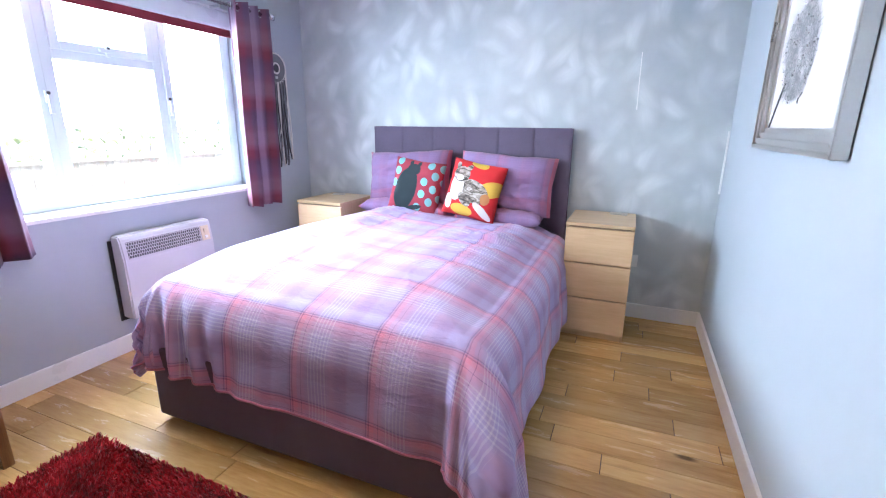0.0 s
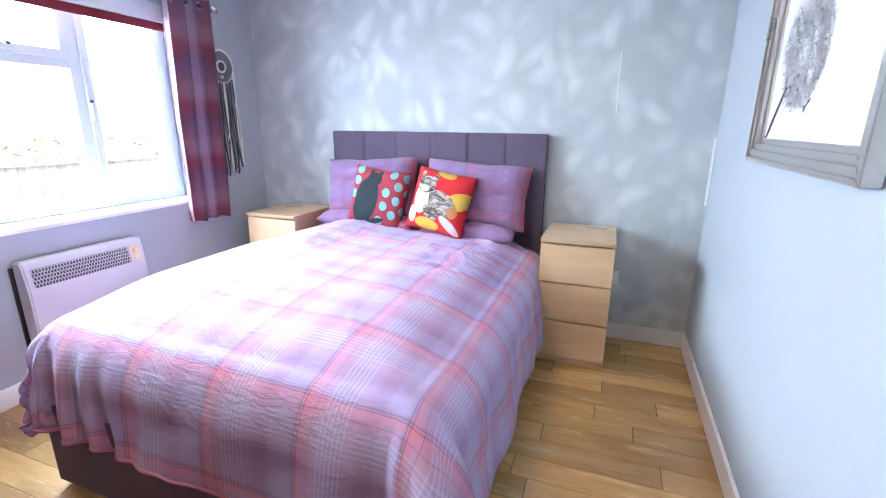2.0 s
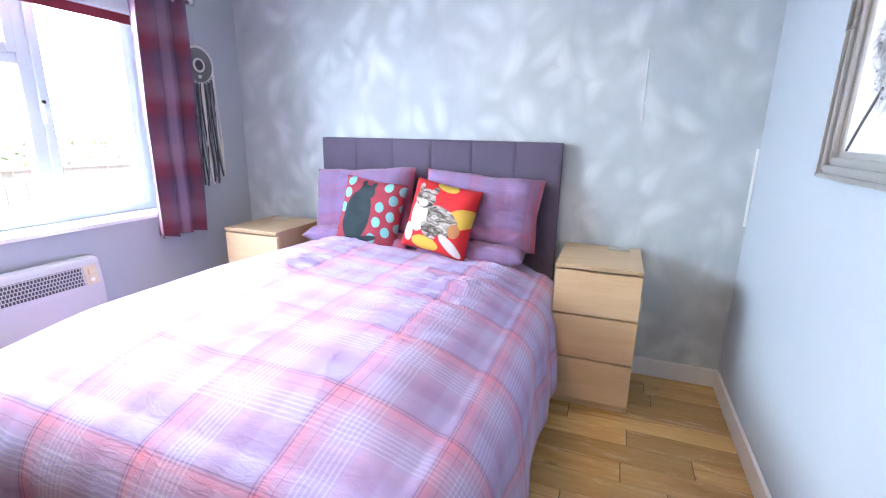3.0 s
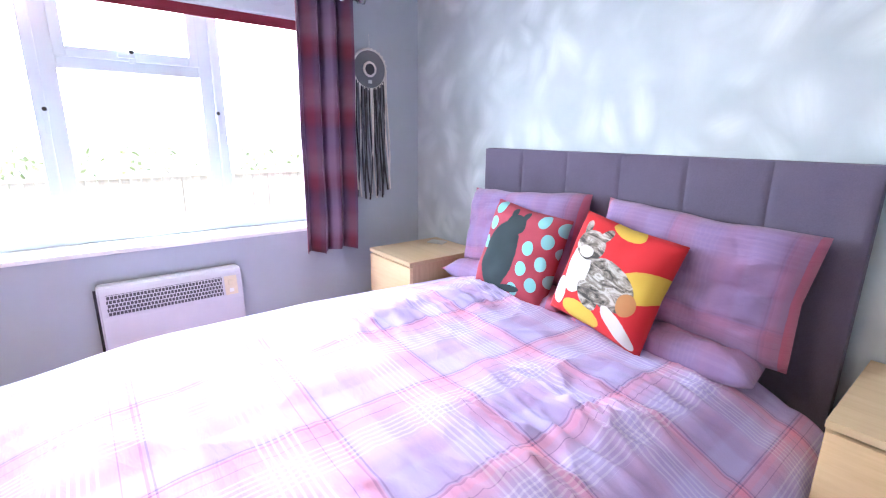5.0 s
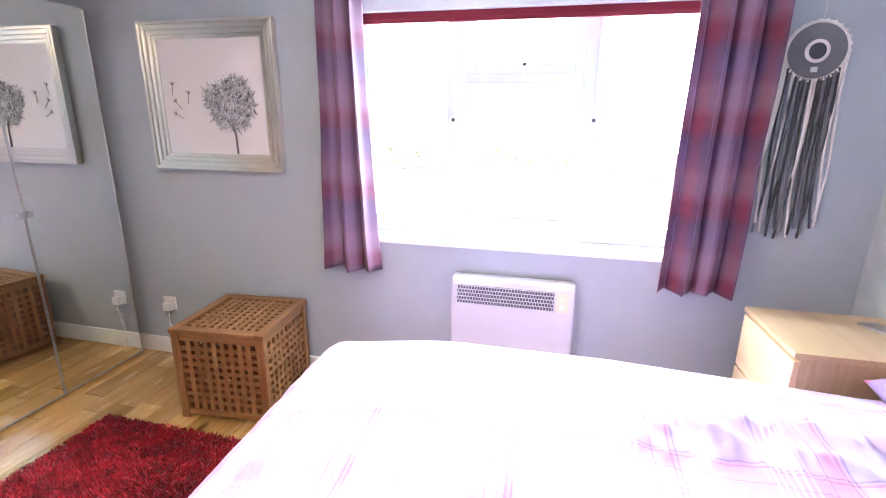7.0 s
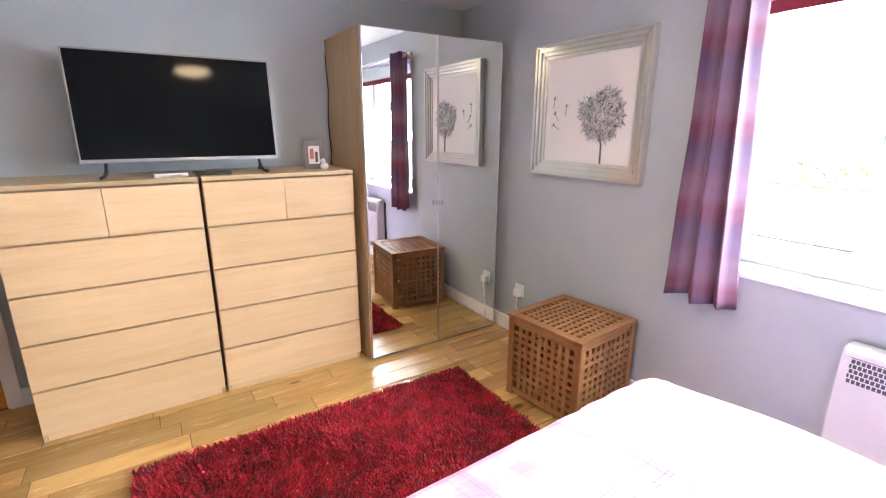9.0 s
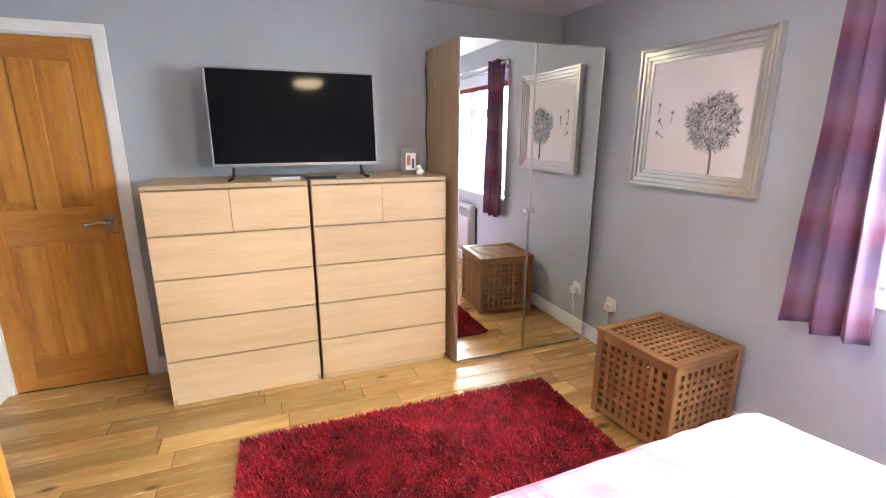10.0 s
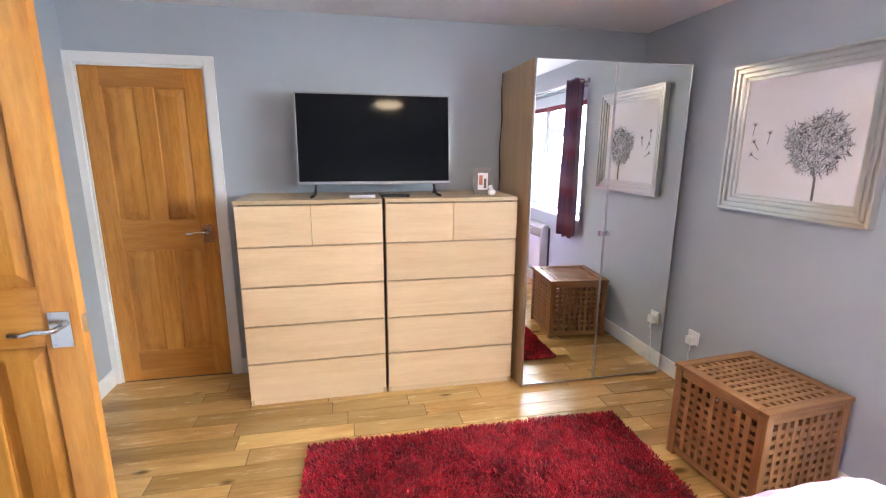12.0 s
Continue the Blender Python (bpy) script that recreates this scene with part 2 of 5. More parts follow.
def banded(name, period):
    """Curtain cloth with soft red, plum and rose bands across it and faint stripes down it; light shines through."""
    m, nt, b = mk(name)
    sep = nt.nodes.new("ShaderNodeSeparateXYZ")
    put(nt, sep.inputs[0], nt.nodes.new("ShaderNodeTexCoord").outputs["UV"])
    wob = fuzz(nt, coords(nt, "UV"), 5.0, 2)
    f = calc(nt, "FRACT", calc(nt, "ADD", calc(nt, "MULTIPLY_ADD", sep.outputs[1], 1 / period, 0.15), calc(nt, "MULTIPLY", wob, 0.05)))
    red, plum, violet, rose = (0.25, 0.05, 0.08), (0.13, 0.075, 0.145), (0.19, 0.125, 0.235), (0.35, 0.21, 0.29)
    across = ramp(nt, f, [(0.0, red), (0.1, red), (0.15, (0.2, 0.05, 0.1)), (0.22, plum), (0.42, violet), (0.56, (0.26, 0.14, 0.22)), (0.66, rose), (0.84, rose), (0.93, (0.33, 0.12, 0.18)), (1.0, red)])
    g = calc(nt, "FRACT", calc(nt, "MULTIPLY", sep.outputs[0], 1 / 0.17))
    down = ramp(nt, g, [(0.0, red), (0.12, red), (0.2, plum), (0.42, plum), (0.5, (0.44, 0.34, 0.50)), (0.62, (0.44, 0.34, 0.50)), (0.7, violet), (0.9, plum), (1.0, red)])
    col = mixc(nt, 0.45, across, down)
    fleck = fuzz(nt, coords(nt, "UV", (900, 900, 1)), 1.0, 2)
    col = mixc(nt, 0.35, col, ramp(nt, fleck, [(0.3, (0.6, 0.6, 0.6)), (0.7, (1, 1, 1))]), "MULTIPLY")
    put(nt, b.inputs["Base Color"], col)
    b.inputs["Roughness"].default_value, b.inputs["Sheen Weight"].default_value = 0.7, 0.12
    bump(nt, b, fleck, 0.2, 0.001)
    tr = nt.nodes.new("ShaderNodeBsdfTranslucent")
    put(nt, tr.inputs[0], mixc(nt, 0.15, col, (0.8, 0.6, 0.8)))
    mx = nt.nodes.new("ShaderNodeMixShader")
    mx.inputs[0].default_value = 0.22
    put(nt, mx.inputs[1], b.outputs[0])
    put(nt, mx.inputs[2], tr.outputs[0])
    put(nt, nt.nodes["Material Output"].inputs[0], mx.outputs[0])
    return m


def weave(name, color, rough=0.9, grain=500.0, sheen=0.2):
    m, nt, b = mk(name)
    v = coords(nt, "Object", jitter=True)
    fine, big = fuzz(nt, v, grain, 2), fuzz(nt, v, 5.0, 4)
    t = calc(nt, "MULTIPLY_ADD", fine, 0.6, calc(nt, "MULTIPLY", big, 0.4))
    put(nt, b.inputs["Base Color"], ramp(nt, t, [(0.3, tuple(c * 0.72 for c in color)), (0.7, tuple(c * 1.2 for c in color))]))
    b.inputs["Roughness"].default_value = rough
    b.inputs["Sheen Weight"].default_value = sheen
    bump(nt, b, fine, 0.4, 0.001)
    return m


GREY = wall_paint("grey_lilac_wall_paint", (0.405, 0.445, 0.49))
PAPER = feather_paper("feather_wallpaper")
WHITE = plain("white_gloss_paint", (0.80, 0.80, 0.79), 0.3, vary=0.04, relief=0.05)
UPVC = plain("white_upvc", (0.60, 0.66, 0.71), 0.3, vary=0.02, relief=0.0)
PLASTIC = plain("white_plastic", (0.80, 0.80, 0.80), 0.35, vary=0.03, relief=0.0)
HEATER = plain("white_enamel", (0.56, 0.55, 0.575), 0.35, vary=0.03, relief=0.0)
BEZEL = plain("grey_metal_bezel", (0.30, 0.30, 0.31), 0.35, 0.8, vary=0.05, relief=0.0)
CREAM = plain("cream_plastic", (0.70, 0.60, 0.42), 0.4, vary=0.1)
BLACK = plain("black_plastic", (0.02, 0.02, 0.022), 0.35, vary=0.2, relief=0.05)
GAP = plain("shadow_gap_board", (0.07, 0.045, 0.03), 0.8)
# Colour of the shade between drawer fronts, painted on the block behind them.
GAP_SHADE = plain("brown_drawer_gap_shade", (0.24, 0.165, 0.10), 0.7)
CHROME = plain("brushed_chrome", (0.66, 0.66, 0.67), 0.22, 1.0, vary=0.06, relief=0.05)
SILVER = plain("silver_leaf_frame", (0.64, 0.62, 0.59), 0.3, 0.9, vary=0.05, grain=120, relief=0.0)
ALU = plain("aluminium_edge", (0.60, 0.60, 0.60), 0.3, 0.9, vary=0.05, relief=0.05)
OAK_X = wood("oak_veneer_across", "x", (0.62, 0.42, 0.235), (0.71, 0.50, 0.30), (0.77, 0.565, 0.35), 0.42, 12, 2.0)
# Toned darker than the fronts' veneer; used for side panels and the finger lips.
OAK_Z = wood("darker_oak_veneer_upright", "z", (0.42, 0.28, 0.155), (0.52, 0.36, 0.21), (0.60, 0.43, 0.26), 0.42, 12, 2.4)
TOP_X = wood("oak_veneer_top", "x", (0.50, 0.35, 0.20), (0.58, 0.42, 0.25), (0.64, 0.48, 0.31), 0.38, 12, 2.0)
DOOR_Z = wood("oiled_oak_door_upright", "z", (0.35, 0.122, 0.017), (0.55, 0.23, 0.038), (0.68, 0.33, 0.072), 0.35, 7, 2.0, coat=0.3, figure=0.16)
DOOR_X = wood("oiled_oak_door_rail", "x", (0.36, 0.13, 0.019), (0.49, 0.205, 0.038), (0.59, 0.285, 0.064), 0.35, 9, 2.0, coat=0.3)
PLANK = wood("oak_floor_board", "x", (0.43, 0.23, 0.072), (0.65, 0.39, 0.14), (0.78, 0.52, 0.21), 0.25, 6, 1.2, knots=True, coat=0.2, shade=0.56)
ACACIA_X = wood("oiled_acacia_across", "x", (0.16, 0.066, 0.023), (0.28, 0.128, 0.048), (0.41, 0.22, 0.095), 0.46, 12, 3.0)
ACACIA_Y = wood("oiled_acacia_along", "y", (0.16, 0.066, 0.023), (0.28, 0.128, 0.048), (0.41, 0.22, 0.095), 0.46, 12, 3.0)
ACACIA_Z = wood("oiled_acacia_upright", "z", (0.16, 0.066, 0.023), (0.28, 0.128, 0.048), (0.41, 0.22, 0.095), 0.46, 12, 3.0)
PLUM = weave("plum_upholstery", (0.11, 0.088, 0.14), sheen=0.05)
DUVET = tartan("lilac_tartan_cotton", (0.335, 0.36), ((0.47, 0.315, 0.51), (0.325, 0.22, 0.425), (0.39, 0.335, 0.60)), (0.73, 0.20, 0.27), (0.08, 0.04, 0.14), (0.82, 0.76, 0.80), (0.19, 0.167), 0.82)
LINEN = tartan("mauve_tartan_pillowcase", (0.335, 0.36), ((0.31, 0.16, 0.285), (0.24, 0.13, 0.26), (0.25, 0.17, 0.34)), (0.50, 0.09, 0.15), (0.15, 0.075, 0.17), (0.40, 0.26, 0.40), (0.1, 0.3), 0.36, 0.022)
CURTAIN = banded("plum_banded_curtain", 0.35)
LINING = weave("white_sheet_cotton", (0.72, 0.72, 0.76))
MAROON = weave("maroon_blind_fabric", (0.20, 0.012, 0.03))
CEILING = plain("white_textured_ceiling", (0.82, 0.81, 0.80), 0.8, vary=0.05, grain=30, relief=1.0)
PRINT = plain("pale_print_paper", (0.72, 0.69, 0.70), 0.45, vary=0.03, relief=0.05)
INK = plain("charcoal_print", (0.10, 0.10, 0.105), 0.5, vary=0.5)
GLITTER = plain("silver_glitter", (0.75, 0.75, 0.76), 0.25, 0.6, vary=0.1, relief=0.0)
BEAD = plain("silver_bead_print", (0.42, 0.42, 0.43), 0.35, 0.4, vary=0.4)

MIRROR, _nt, _b = mk("mirror_glass")
_b.inputs["Base Color"].default_value = (0.88, 0.91, 0.88, 1)
_b.inputs["Metallic"].default_value, _b.inputs["Roughness"].default_value = 1.0, 0.015
GLASS, _nt, _b = mk("window_glass")
_b.inputs["Base Color"].default_value = (1, 1, 1, 1)
_b.inputs["Roughness"].default_value, _b.inputs["Transmission Weight"].default_value, _b.inputs["IOR"].default_value = 0.0, 1.0, 1.45
SCREEN, _nt, _b = mk("black_television_glass")
_b.inputs["Base Color"].default_value = (0.006, 0.007, 0.009, 1)
_b.inputs["Roughness"].default_value, _b.inputs["Specular IOR Level"].default_value = 0.07, 0.06
LAMP, _nt, _b = mk("lit_opal_glass")
_b.inputs["Base Color"].default_value = (0.9, 0.85, 0.75, 1)
_b.inputs["Emission Color"].default_value, _b.inputs["Emission Strength"].default_value = (1.0, 0.74, 0.48, 1), 17.0


# ---- mesh helpers ----
def finish(name, bm, material, smooth=False):
    me = bpy.data.meshes.new(name)
    bm.to_mesh(me)
    bm.free()
    me.materials.append(material)
    for p in me.polygons:
        p.use_smooth = smooth
    return me


def part(name, bm, material, parent, label="", smooth=False):
    ob = new(name, finish(name, bm, material, smooth))
    ob.parent = parent
    if label:
        ob["label"] = label
    return ob


def thing(name, at, label, category, group="", kind="", rz=0.0):
    ob = new(name)
    ob.matrix_basis = pose(*at, 0, 0, rz)
    ob.empty_display_size = 0.1
    return tagged(ob, label, category, group, kind)


def single(name, bm, material, label, category="", kind="", at=(0, 0, 0), rz=0.0, smooth=False, group=""):
    ob = new(name, finish(name, bm, material, smooth))
    ob.matrix_basis = pose(*at, 0, 0, rz)
    return tagged(ob, label, category, group, kind)


def box(x0, x1, y0, y1, z0, z1, bevel=0.0, bm=None):
    """A block between two corners, added to bm where one is given."""
    own = bmesh.new()
    bmesh.ops.create_cube(own, size=1)
    bmesh.ops.scale(own, vec=(abs(x1 - x0), abs(y1 - y0), abs(z1 - z0)), verts=own.verts)
    bmesh.ops.translate(own, vec=((x0 + x1) / 2, (y0 + y1) / 2, (z0 + z1) / 2), verts=own.verts)
    if bevel:
        bmesh.ops.bevel(own, geom=own.edges[:], offset=bevel, segments=2, profile=0.7, affect="EDGES")
    return join(bm, own)


def join(bm, own):
    if bm is None:
        return own
    tmp = bpy.data.meshes.new("tmp")
    own.to_mesh(tmp)
    own.free()
    bm.from_mesh(tmp)
    bpy.data.meshes.remove(tmp)
    return bm


def rod(a, b, r, r2=None, seg=14, bm=None):
    """A round bar from a to b."""
    own = bmesh.new()
    a, b = Vector(a), Vector(b)
    bmesh.ops.create_cone(own, cap_ends=True, segments=seg, radius1=r, radius2=r if r2 is None else r2, depth=(b - a).length)
    m = Matrix.Translation((a + b) / 2) @ (b - a).to_track_quat("Z", "Y").to_matrix().to_4x4()
    bmesh.ops.transform(own, matrix=m, verts=own.verts)
    return join(bm, own)


def tube(points, r, seg=8, bm=None):
    """A round cord along points."""
    own = bmesh.new()
    pts = [Vector(p) for p in points]
    rings = []
    for i, p in enumerate(pts):
        d = (pts[min(i + 1, len(pts) - 1)] - pts[max(i - 1, 0)]).normalized()
        q = d.to_track_quat("Z", "Y")
        rings.append([own.verts.new(p + q @ Vector((r * math.cos(k * 2 * math.pi / seg), r * math.sin(k * 2 * math.pi / seg), 0))) for k in range(seg)])
    for a, b in zip(rings, rings[1:]):
        for k in range(seg):
            own.faces.new((a[k], a[(k + 1) % seg], b[(k + 1) % seg], b[k]))
    own.faces.new(rings[0][::-1])
    own.faces.new(rings[-1])
    return join(bm, own)


def ring(centre, axis, R, r, seg=40, sub=10, bm=None):
    """A torus."""
    own = bmesh.new()
    rows = []
    for i in range(seg):
        a = i * 2 * math.pi / seg
        rows.append([own.verts.new(((R + r * math.cos(b)) * math.cos(a), (R + r * math.cos(b)) * math.sin(a), r * math.sin(b)))
                     for b in (k * 2 * math.pi / sub for k in range(sub))])
    for i in range(seg):
        for k in range(sub):
            own.faces.new((rows[i][k], rows[(i + 1) % seg][k], rows[(i + 1) % seg][(k + 1) % sub], rows[i][(k + 1) % sub]))
    m = Matrix.Translation(centre) @ Vector(axis).to_track_quat("Z", "Y").to_matrix().to_4x4()
    bmesh.ops.transform(own, matrix=m, verts=own.verts)
    return join(bm, own)


def sheet(fn, nu, nv, uv=None):
    """A grid surface fn(u, v), u and v from 0 to 1, with UVs from uv(u, v)."""
    bm = bmesh.new()
    lay = bm.loops.layers.uv.new("UVMap")
    vs = [[bm.verts.new(fn(i / nu, j / nv)) for j in range(nv + 1)] for i in range(nu + 1)]
    for i in range(nu):
        for j in range(nv):
            f = bm.faces.new((vs[i][j], vs[i + 1][j], vs[i + 1][j + 1], vs[i][j + 1]))
            f.smooth = True
            for loop, (a, c) in zip(f.loops, ((i, j), (i + 1, j), (i + 1, j + 1), (i, j + 1))):
                loop[lay].uv = uv(a / nu, c / nv) if uv else (a / nu, c / nv)
    return bm


def wobble(x, y, z, s):
    return noise.noise(Vector((x * s, y * s, z * s)))


# ---- the room's shell ----
T = 0.15
# Window wall with its opening.
wall_bm = bmesh.new()
box(WEST - 0.30, WEST, SOUTH - T, WIN_A, 0, CEIL, bm=wall_bm)
box(WEST - 0.30, WEST, WIN_B, NORTH + T, 0, CEIL, bm=wall_bm)
box(WEST - 0.30, WEST, WIN_A, WIN_B, 0, SILL - 0.02, bm=wall_bm)
box(WEST - 0.30, WEST, WIN_A, WIN_B, HEAD, CEIL, bm=wall_bm)
single("wall_west", wall_bm, GREY, "grey-lilac painted window wall", "wall", "structure")
single("wall_north", box(WEST - 0.001, EAST + T, NORTH, NORTH + T, 0, CEIL), PAPER, "silver-grey feather-patterned wallpapered wall behind the bed", "wall", "structure")
single("wall_east", box(EAST, EAST + T, JOG, NORTH - 0.001, 0, CEIL), GREY, "grey painted wall along the bed's side", "wall", "structure")
single("wall_jog", box(EAST + T, LOBBY + T, JOG, JOG + T, 0, CEIL), GREY, "short grey return wall beside the open door", "wall", "structure")
DOOR_A, DOOR_B, DOOR_H = 0.74, 1.49, 2.0
wall_bm = bmesh.new()
box(LOBBY, LOBBY + T, SOUTH - T, DOOR_A, 0, CEIL, bm=wall_bm)
box(LOBBY, LOBBY + T, DOOR_B, JOG, 0, CEIL, bm=wall_bm)
box(LOBBY, LOBBY + T, DOOR_A, DOOR_B, DOOR_H, CEIL, bm=wall_bm)
single("wall_lobby", wall_bm, GREY, "grey painted wall with the entry doorway", "wall", "structure")
CL_A, CL_B, CL_H = 0.385, 1.07, 1.975
wall_bm = bmesh.new()
box(WEST, CL_A, SOUTH - T, SOUTH, 0, CEIL, bm=wall_bm)
box(CL_B, LOBBY, SOUTH - T, SOUTH, 0, CEIL, bm=wall_bm)
box(CL_A, CL_B, SOUTH - T, SOUTH, CL_H, CEIL, bm=wall_bm)
box(CL_A, CL_B, SOUTH - T - 0.05, SOUTH - T, 0, CL_H, bm=wall_bm)
single("wall_south", wall_bm, GREY, "grey painted wall behind the drawer chests", "wall", "structure")
# A plain landing behind the entry doorway closes the place.
hall_bm = bmesh.new()
box(LOBBY + T, 2.3, 0.35, 0.45, 0, CEIL, bm=hall_bm)
box(LOBBY + T, 2.3, 2.0, 2.1, 0, CEIL, bm=hall_bm)
box(2.2, 2.3, 0.45, 2.0, 0, CEIL, bm=hall_bm)
single("wall_landing", hall_bm, GREY, "plain grey landing walls behind the doorway", "wall", "structure")
single("ceiling", box(WEST - 0.3, 2.3, SOUTH - 0.3, NORTH + T, CEIL, CEIL + 0.12), CEILING, "white stippled textured ceiling", "ceiling", "structure")


def skirting(name, x0, x1, y0, y1):
    bm = box(x0, x1, y0, y1, 0.0, 0.105, 0.005)
    return single(name, bm, WHITE, "white painted wooden skirting board", "skirting", "structure")


S = 0.016
skirting("baseboard", WEST, WEST + S, SOUTH + S, NORTH - S)
skirting("baseboard", WEST, EAST, NORTH - S, NORTH)
skirting("baseboard", EAST - S, EAST, JOG - S, NORTH - S)
skirting("baseboard", WEST, 0.335, SOUTH, SOUTH + S)
skirting("baseboard", LOBBY - S, LOBBY, SOUTH + S, DOOR_A - 0.07)
skirting("baseboard", EAST, LOBBY, JOG - S, JOG)


def architrave(name, axis, face, a, b, h, sign, wide=0.058, deep=0.018):
    """White door lining and architrave round an opening; axis x: the wall runs along x."""
    ob = thing(name, (0, 0, 0), "white painted door frame with architrave", "door frame", kind="structure")
    for nm, p, q, z0, z1 in (("jamb", a - wide, a, 0, h + wide), ("jamb", b, b + wide, 0, h + wide), ("head", a, b, h, h + wide)):
        lo, hi = sorted((face, face + sign * deep))
        bm = box(p, q, lo, hi, z0, z1, 0.004) if axis == "x" else box(lo, hi, p, q, z0, z1, 0.004)
        part(nm, bm, WHITE, ob)
    for nm, p, q, z0, z1 in (("lining", a, a + 0.012, 0, h), ("lining", b - 0.012, b, 0, h), ("lining", a + 0.012, b - 0.012, h - 0.012, h)):
        lo, hi = sorted((face + sign * 0.002, face - sign * 0.13))
        bm = box(p, q, lo, hi, z0, z1) if axis == "x" else box(lo, hi, p, q, z0, z1)
        part(nm, bm, WHITE, ob)
    return ob


architrave("door_frame_1", "x", SOUTH, CL_A, CL_B, CL_H, 1)
architrave("door_frame_2", "y", LOBBY, DOOR_A, DOOR_B, DOOR_H, -1, wide=0.05)


def panel_door(name, at, rz, w, h, label, lever):
    """A four-panel oak door, hinged at its origin, its leaf along +x, its faces at y -0.02 and 0.02."""
    ob = thing(name, at, label, "door", kind="structure", rz=rz)
    st, top, mid, bot, mun = 0.105, 0.11, 0.19, 0.20, 0.10
    zm = 0.87
    d = 0.02
    part("stile", box(0, st, -d, d, 0, h, 0.002), DOOR_Z, ob)
    part("stile", box(w - st, w, -d, d, 0, h, 0.002), DOOR_Z, ob)
    for z0, z1 in ((0, bot), (zm, zm + mid), (h - top, h)):
        part("rail", box(st, w - st, -d + 0.0005, d - 0.0005, z0, z1, 0.0015), DOOR_X, ob)
    for z0, z1 in ((bot, zm), (zm + mid, h - top)):
        part("muntin", box(w / 2 - mun / 2, w / 2 + mun / 2, -d + 0.001, d - 0.001, z0, z1, 0.0015), DOOR_Z, ob)
        for x0, x1 in ((st, w / 2 - mun / 2), (w / 2 + mun / 2, w - st)):
            bm = box(x0, x1, -0.006, 0.006, z0, z1)
            for s in (-1, 1):
                own = bmesh.new()
                o = [own.verts.new((x, s * 0.006, z)) for x, z in ((x0 + 0.012, z0 + 0.012), (x1 - 0.012, z0 + 0.012), (x1 - 0.012, z1 - 0.012), (x0 + 0.012, z1 - 0.012))]
                i = [own.verts.new((x, s * 0.015, z)) for x, z in ((x0 + 0.05, z0 + 0.05), (x1 - 0.05, z0 + 0.05), (x1 - 0.05, z1 - 0.05), (x0 + 0.05, z1 - 0.05))]
                for k in range(4):
                    own.faces.new((o[k], o[(k + 1) % 4], i[(k + 1) % 4], i[k]))
                own.faces.new(i)
                bmesh.ops.recalc_face_normals(own, faces=own.faces)
                join(bm, own)
                # bead moulding round the panel
                for p, q in (((x0, z0), (x1, z0)), ((x1, z0), (x1, z1)), ((x1, z1), (x0, z1)), ((x0, z1), (x0, z0))):
                    rod((p[0], s * 0.013, p[1]), (q[0], s * 0.013, q[1]), 0.006, seg=8, bm=bm)
            part("panel", bm, DOOR_Z, ob)
    for s in (-1, 1):
        y = s * d
        hb = part("door_handle", box(w - 0.086, w - 0.024, y, y + s * 0.009, lever - 0.06, lever + 0.06, 0.002), CHROME, ob, "brushed chrome lever handle on a square plate")
        pts = [(w - 0.052, y + s * 0.008, lever + 0.01), (w - 0.052, y + s * 0.045, lever + 0.01), (w - 0.065, y + s * 0.055, lever + 0.01),
               (w - 0.10, y + s * 0.056, lever + 0.014), (w - 0.135, y + s * 0.055, lever + 0.004), (w - 0.17, y + s * 0.056, lever + 0.008)]
        part("lever", tube(pts, 0.0085, 10), CHROME, hb, smooth=True)
        for sx in (w - 0.078, w - 0.032):
            for sz in (lever - 0.052, lever + 0.052):
                part("screw", rod((sx, y + s * 0.0088, sz), (sx, y + s * 0.0108, sz), 0.0035, seg=8), CHROME, hb)
    part("latch", box(w - 0.001, w + 0.003, -0.012, 0.012, lever - 0.02, lever + 0.04, 0.0008), CHROME, ob, "brass-chrome latch plate")
    for z in (0.22, h - 0.22):
        part("hinge", rod((-0.004, d + 0.003, z - 0.05), (-0.004, d + 0.003, z + 0.05), 0.006), CHROME, ob)
    return ob


panel_door("door_1", (CL_B - 0.014, SOUTH - 0.02, 0.006), 180, CL_B - CL_A - 0.028, CL_H - 0.02, "closed honey-oak four-panel internal door", 0.97)
panel_door("door_2", (LOBBY - 0.006, 1.51, 0.006), 180, 0.665, 1.96, "open honey-oak four-panel door standing into the room", 0.925)

# ---- window ----
window = thing("window_1", (0, 0, 0), "white plastic three-light window with a small top opener", "window", kind="structure")
FX0, FX1 = -2.80, -2.735
M1, M2, TR = 2.585, 3.215, 1.675


def bar(name, y0, y1, z0, z1, parent, x0=FX0, x1=FX1, m=UPVC, lab=""):
    return part(name, box(x0, x1, y0, y1, z0, z1, 0.006), m, parent, lab)


bar("window_frame", WIN_A, WIN_A + 0.06, SILL, HEAD, window)
bar("window_frame", WIN_B - 0.06, WIN_B, SILL, HEAD, window)
bar("window_frame", WIN_A + 0.06, WIN_B - 0.06, SILL, SILL + 0.06, window)
bar("window_frame", WIN_A + 0.06, WIN_B - 0.06, HEAD - 0.06, HEAD, window)
bar("mullion", M1 - 0.035, M1 + 0.035, SILL + 0.06, HEAD - 0.06, window)
bar("mullion", M2 - 0.035, M2 + 0.035, SILL + 0.06, HEAD - 0.06, window)
bar("transom", M1 + 0.035, M2 - 0.035, TR - 0.03, TR + 0.03, window)


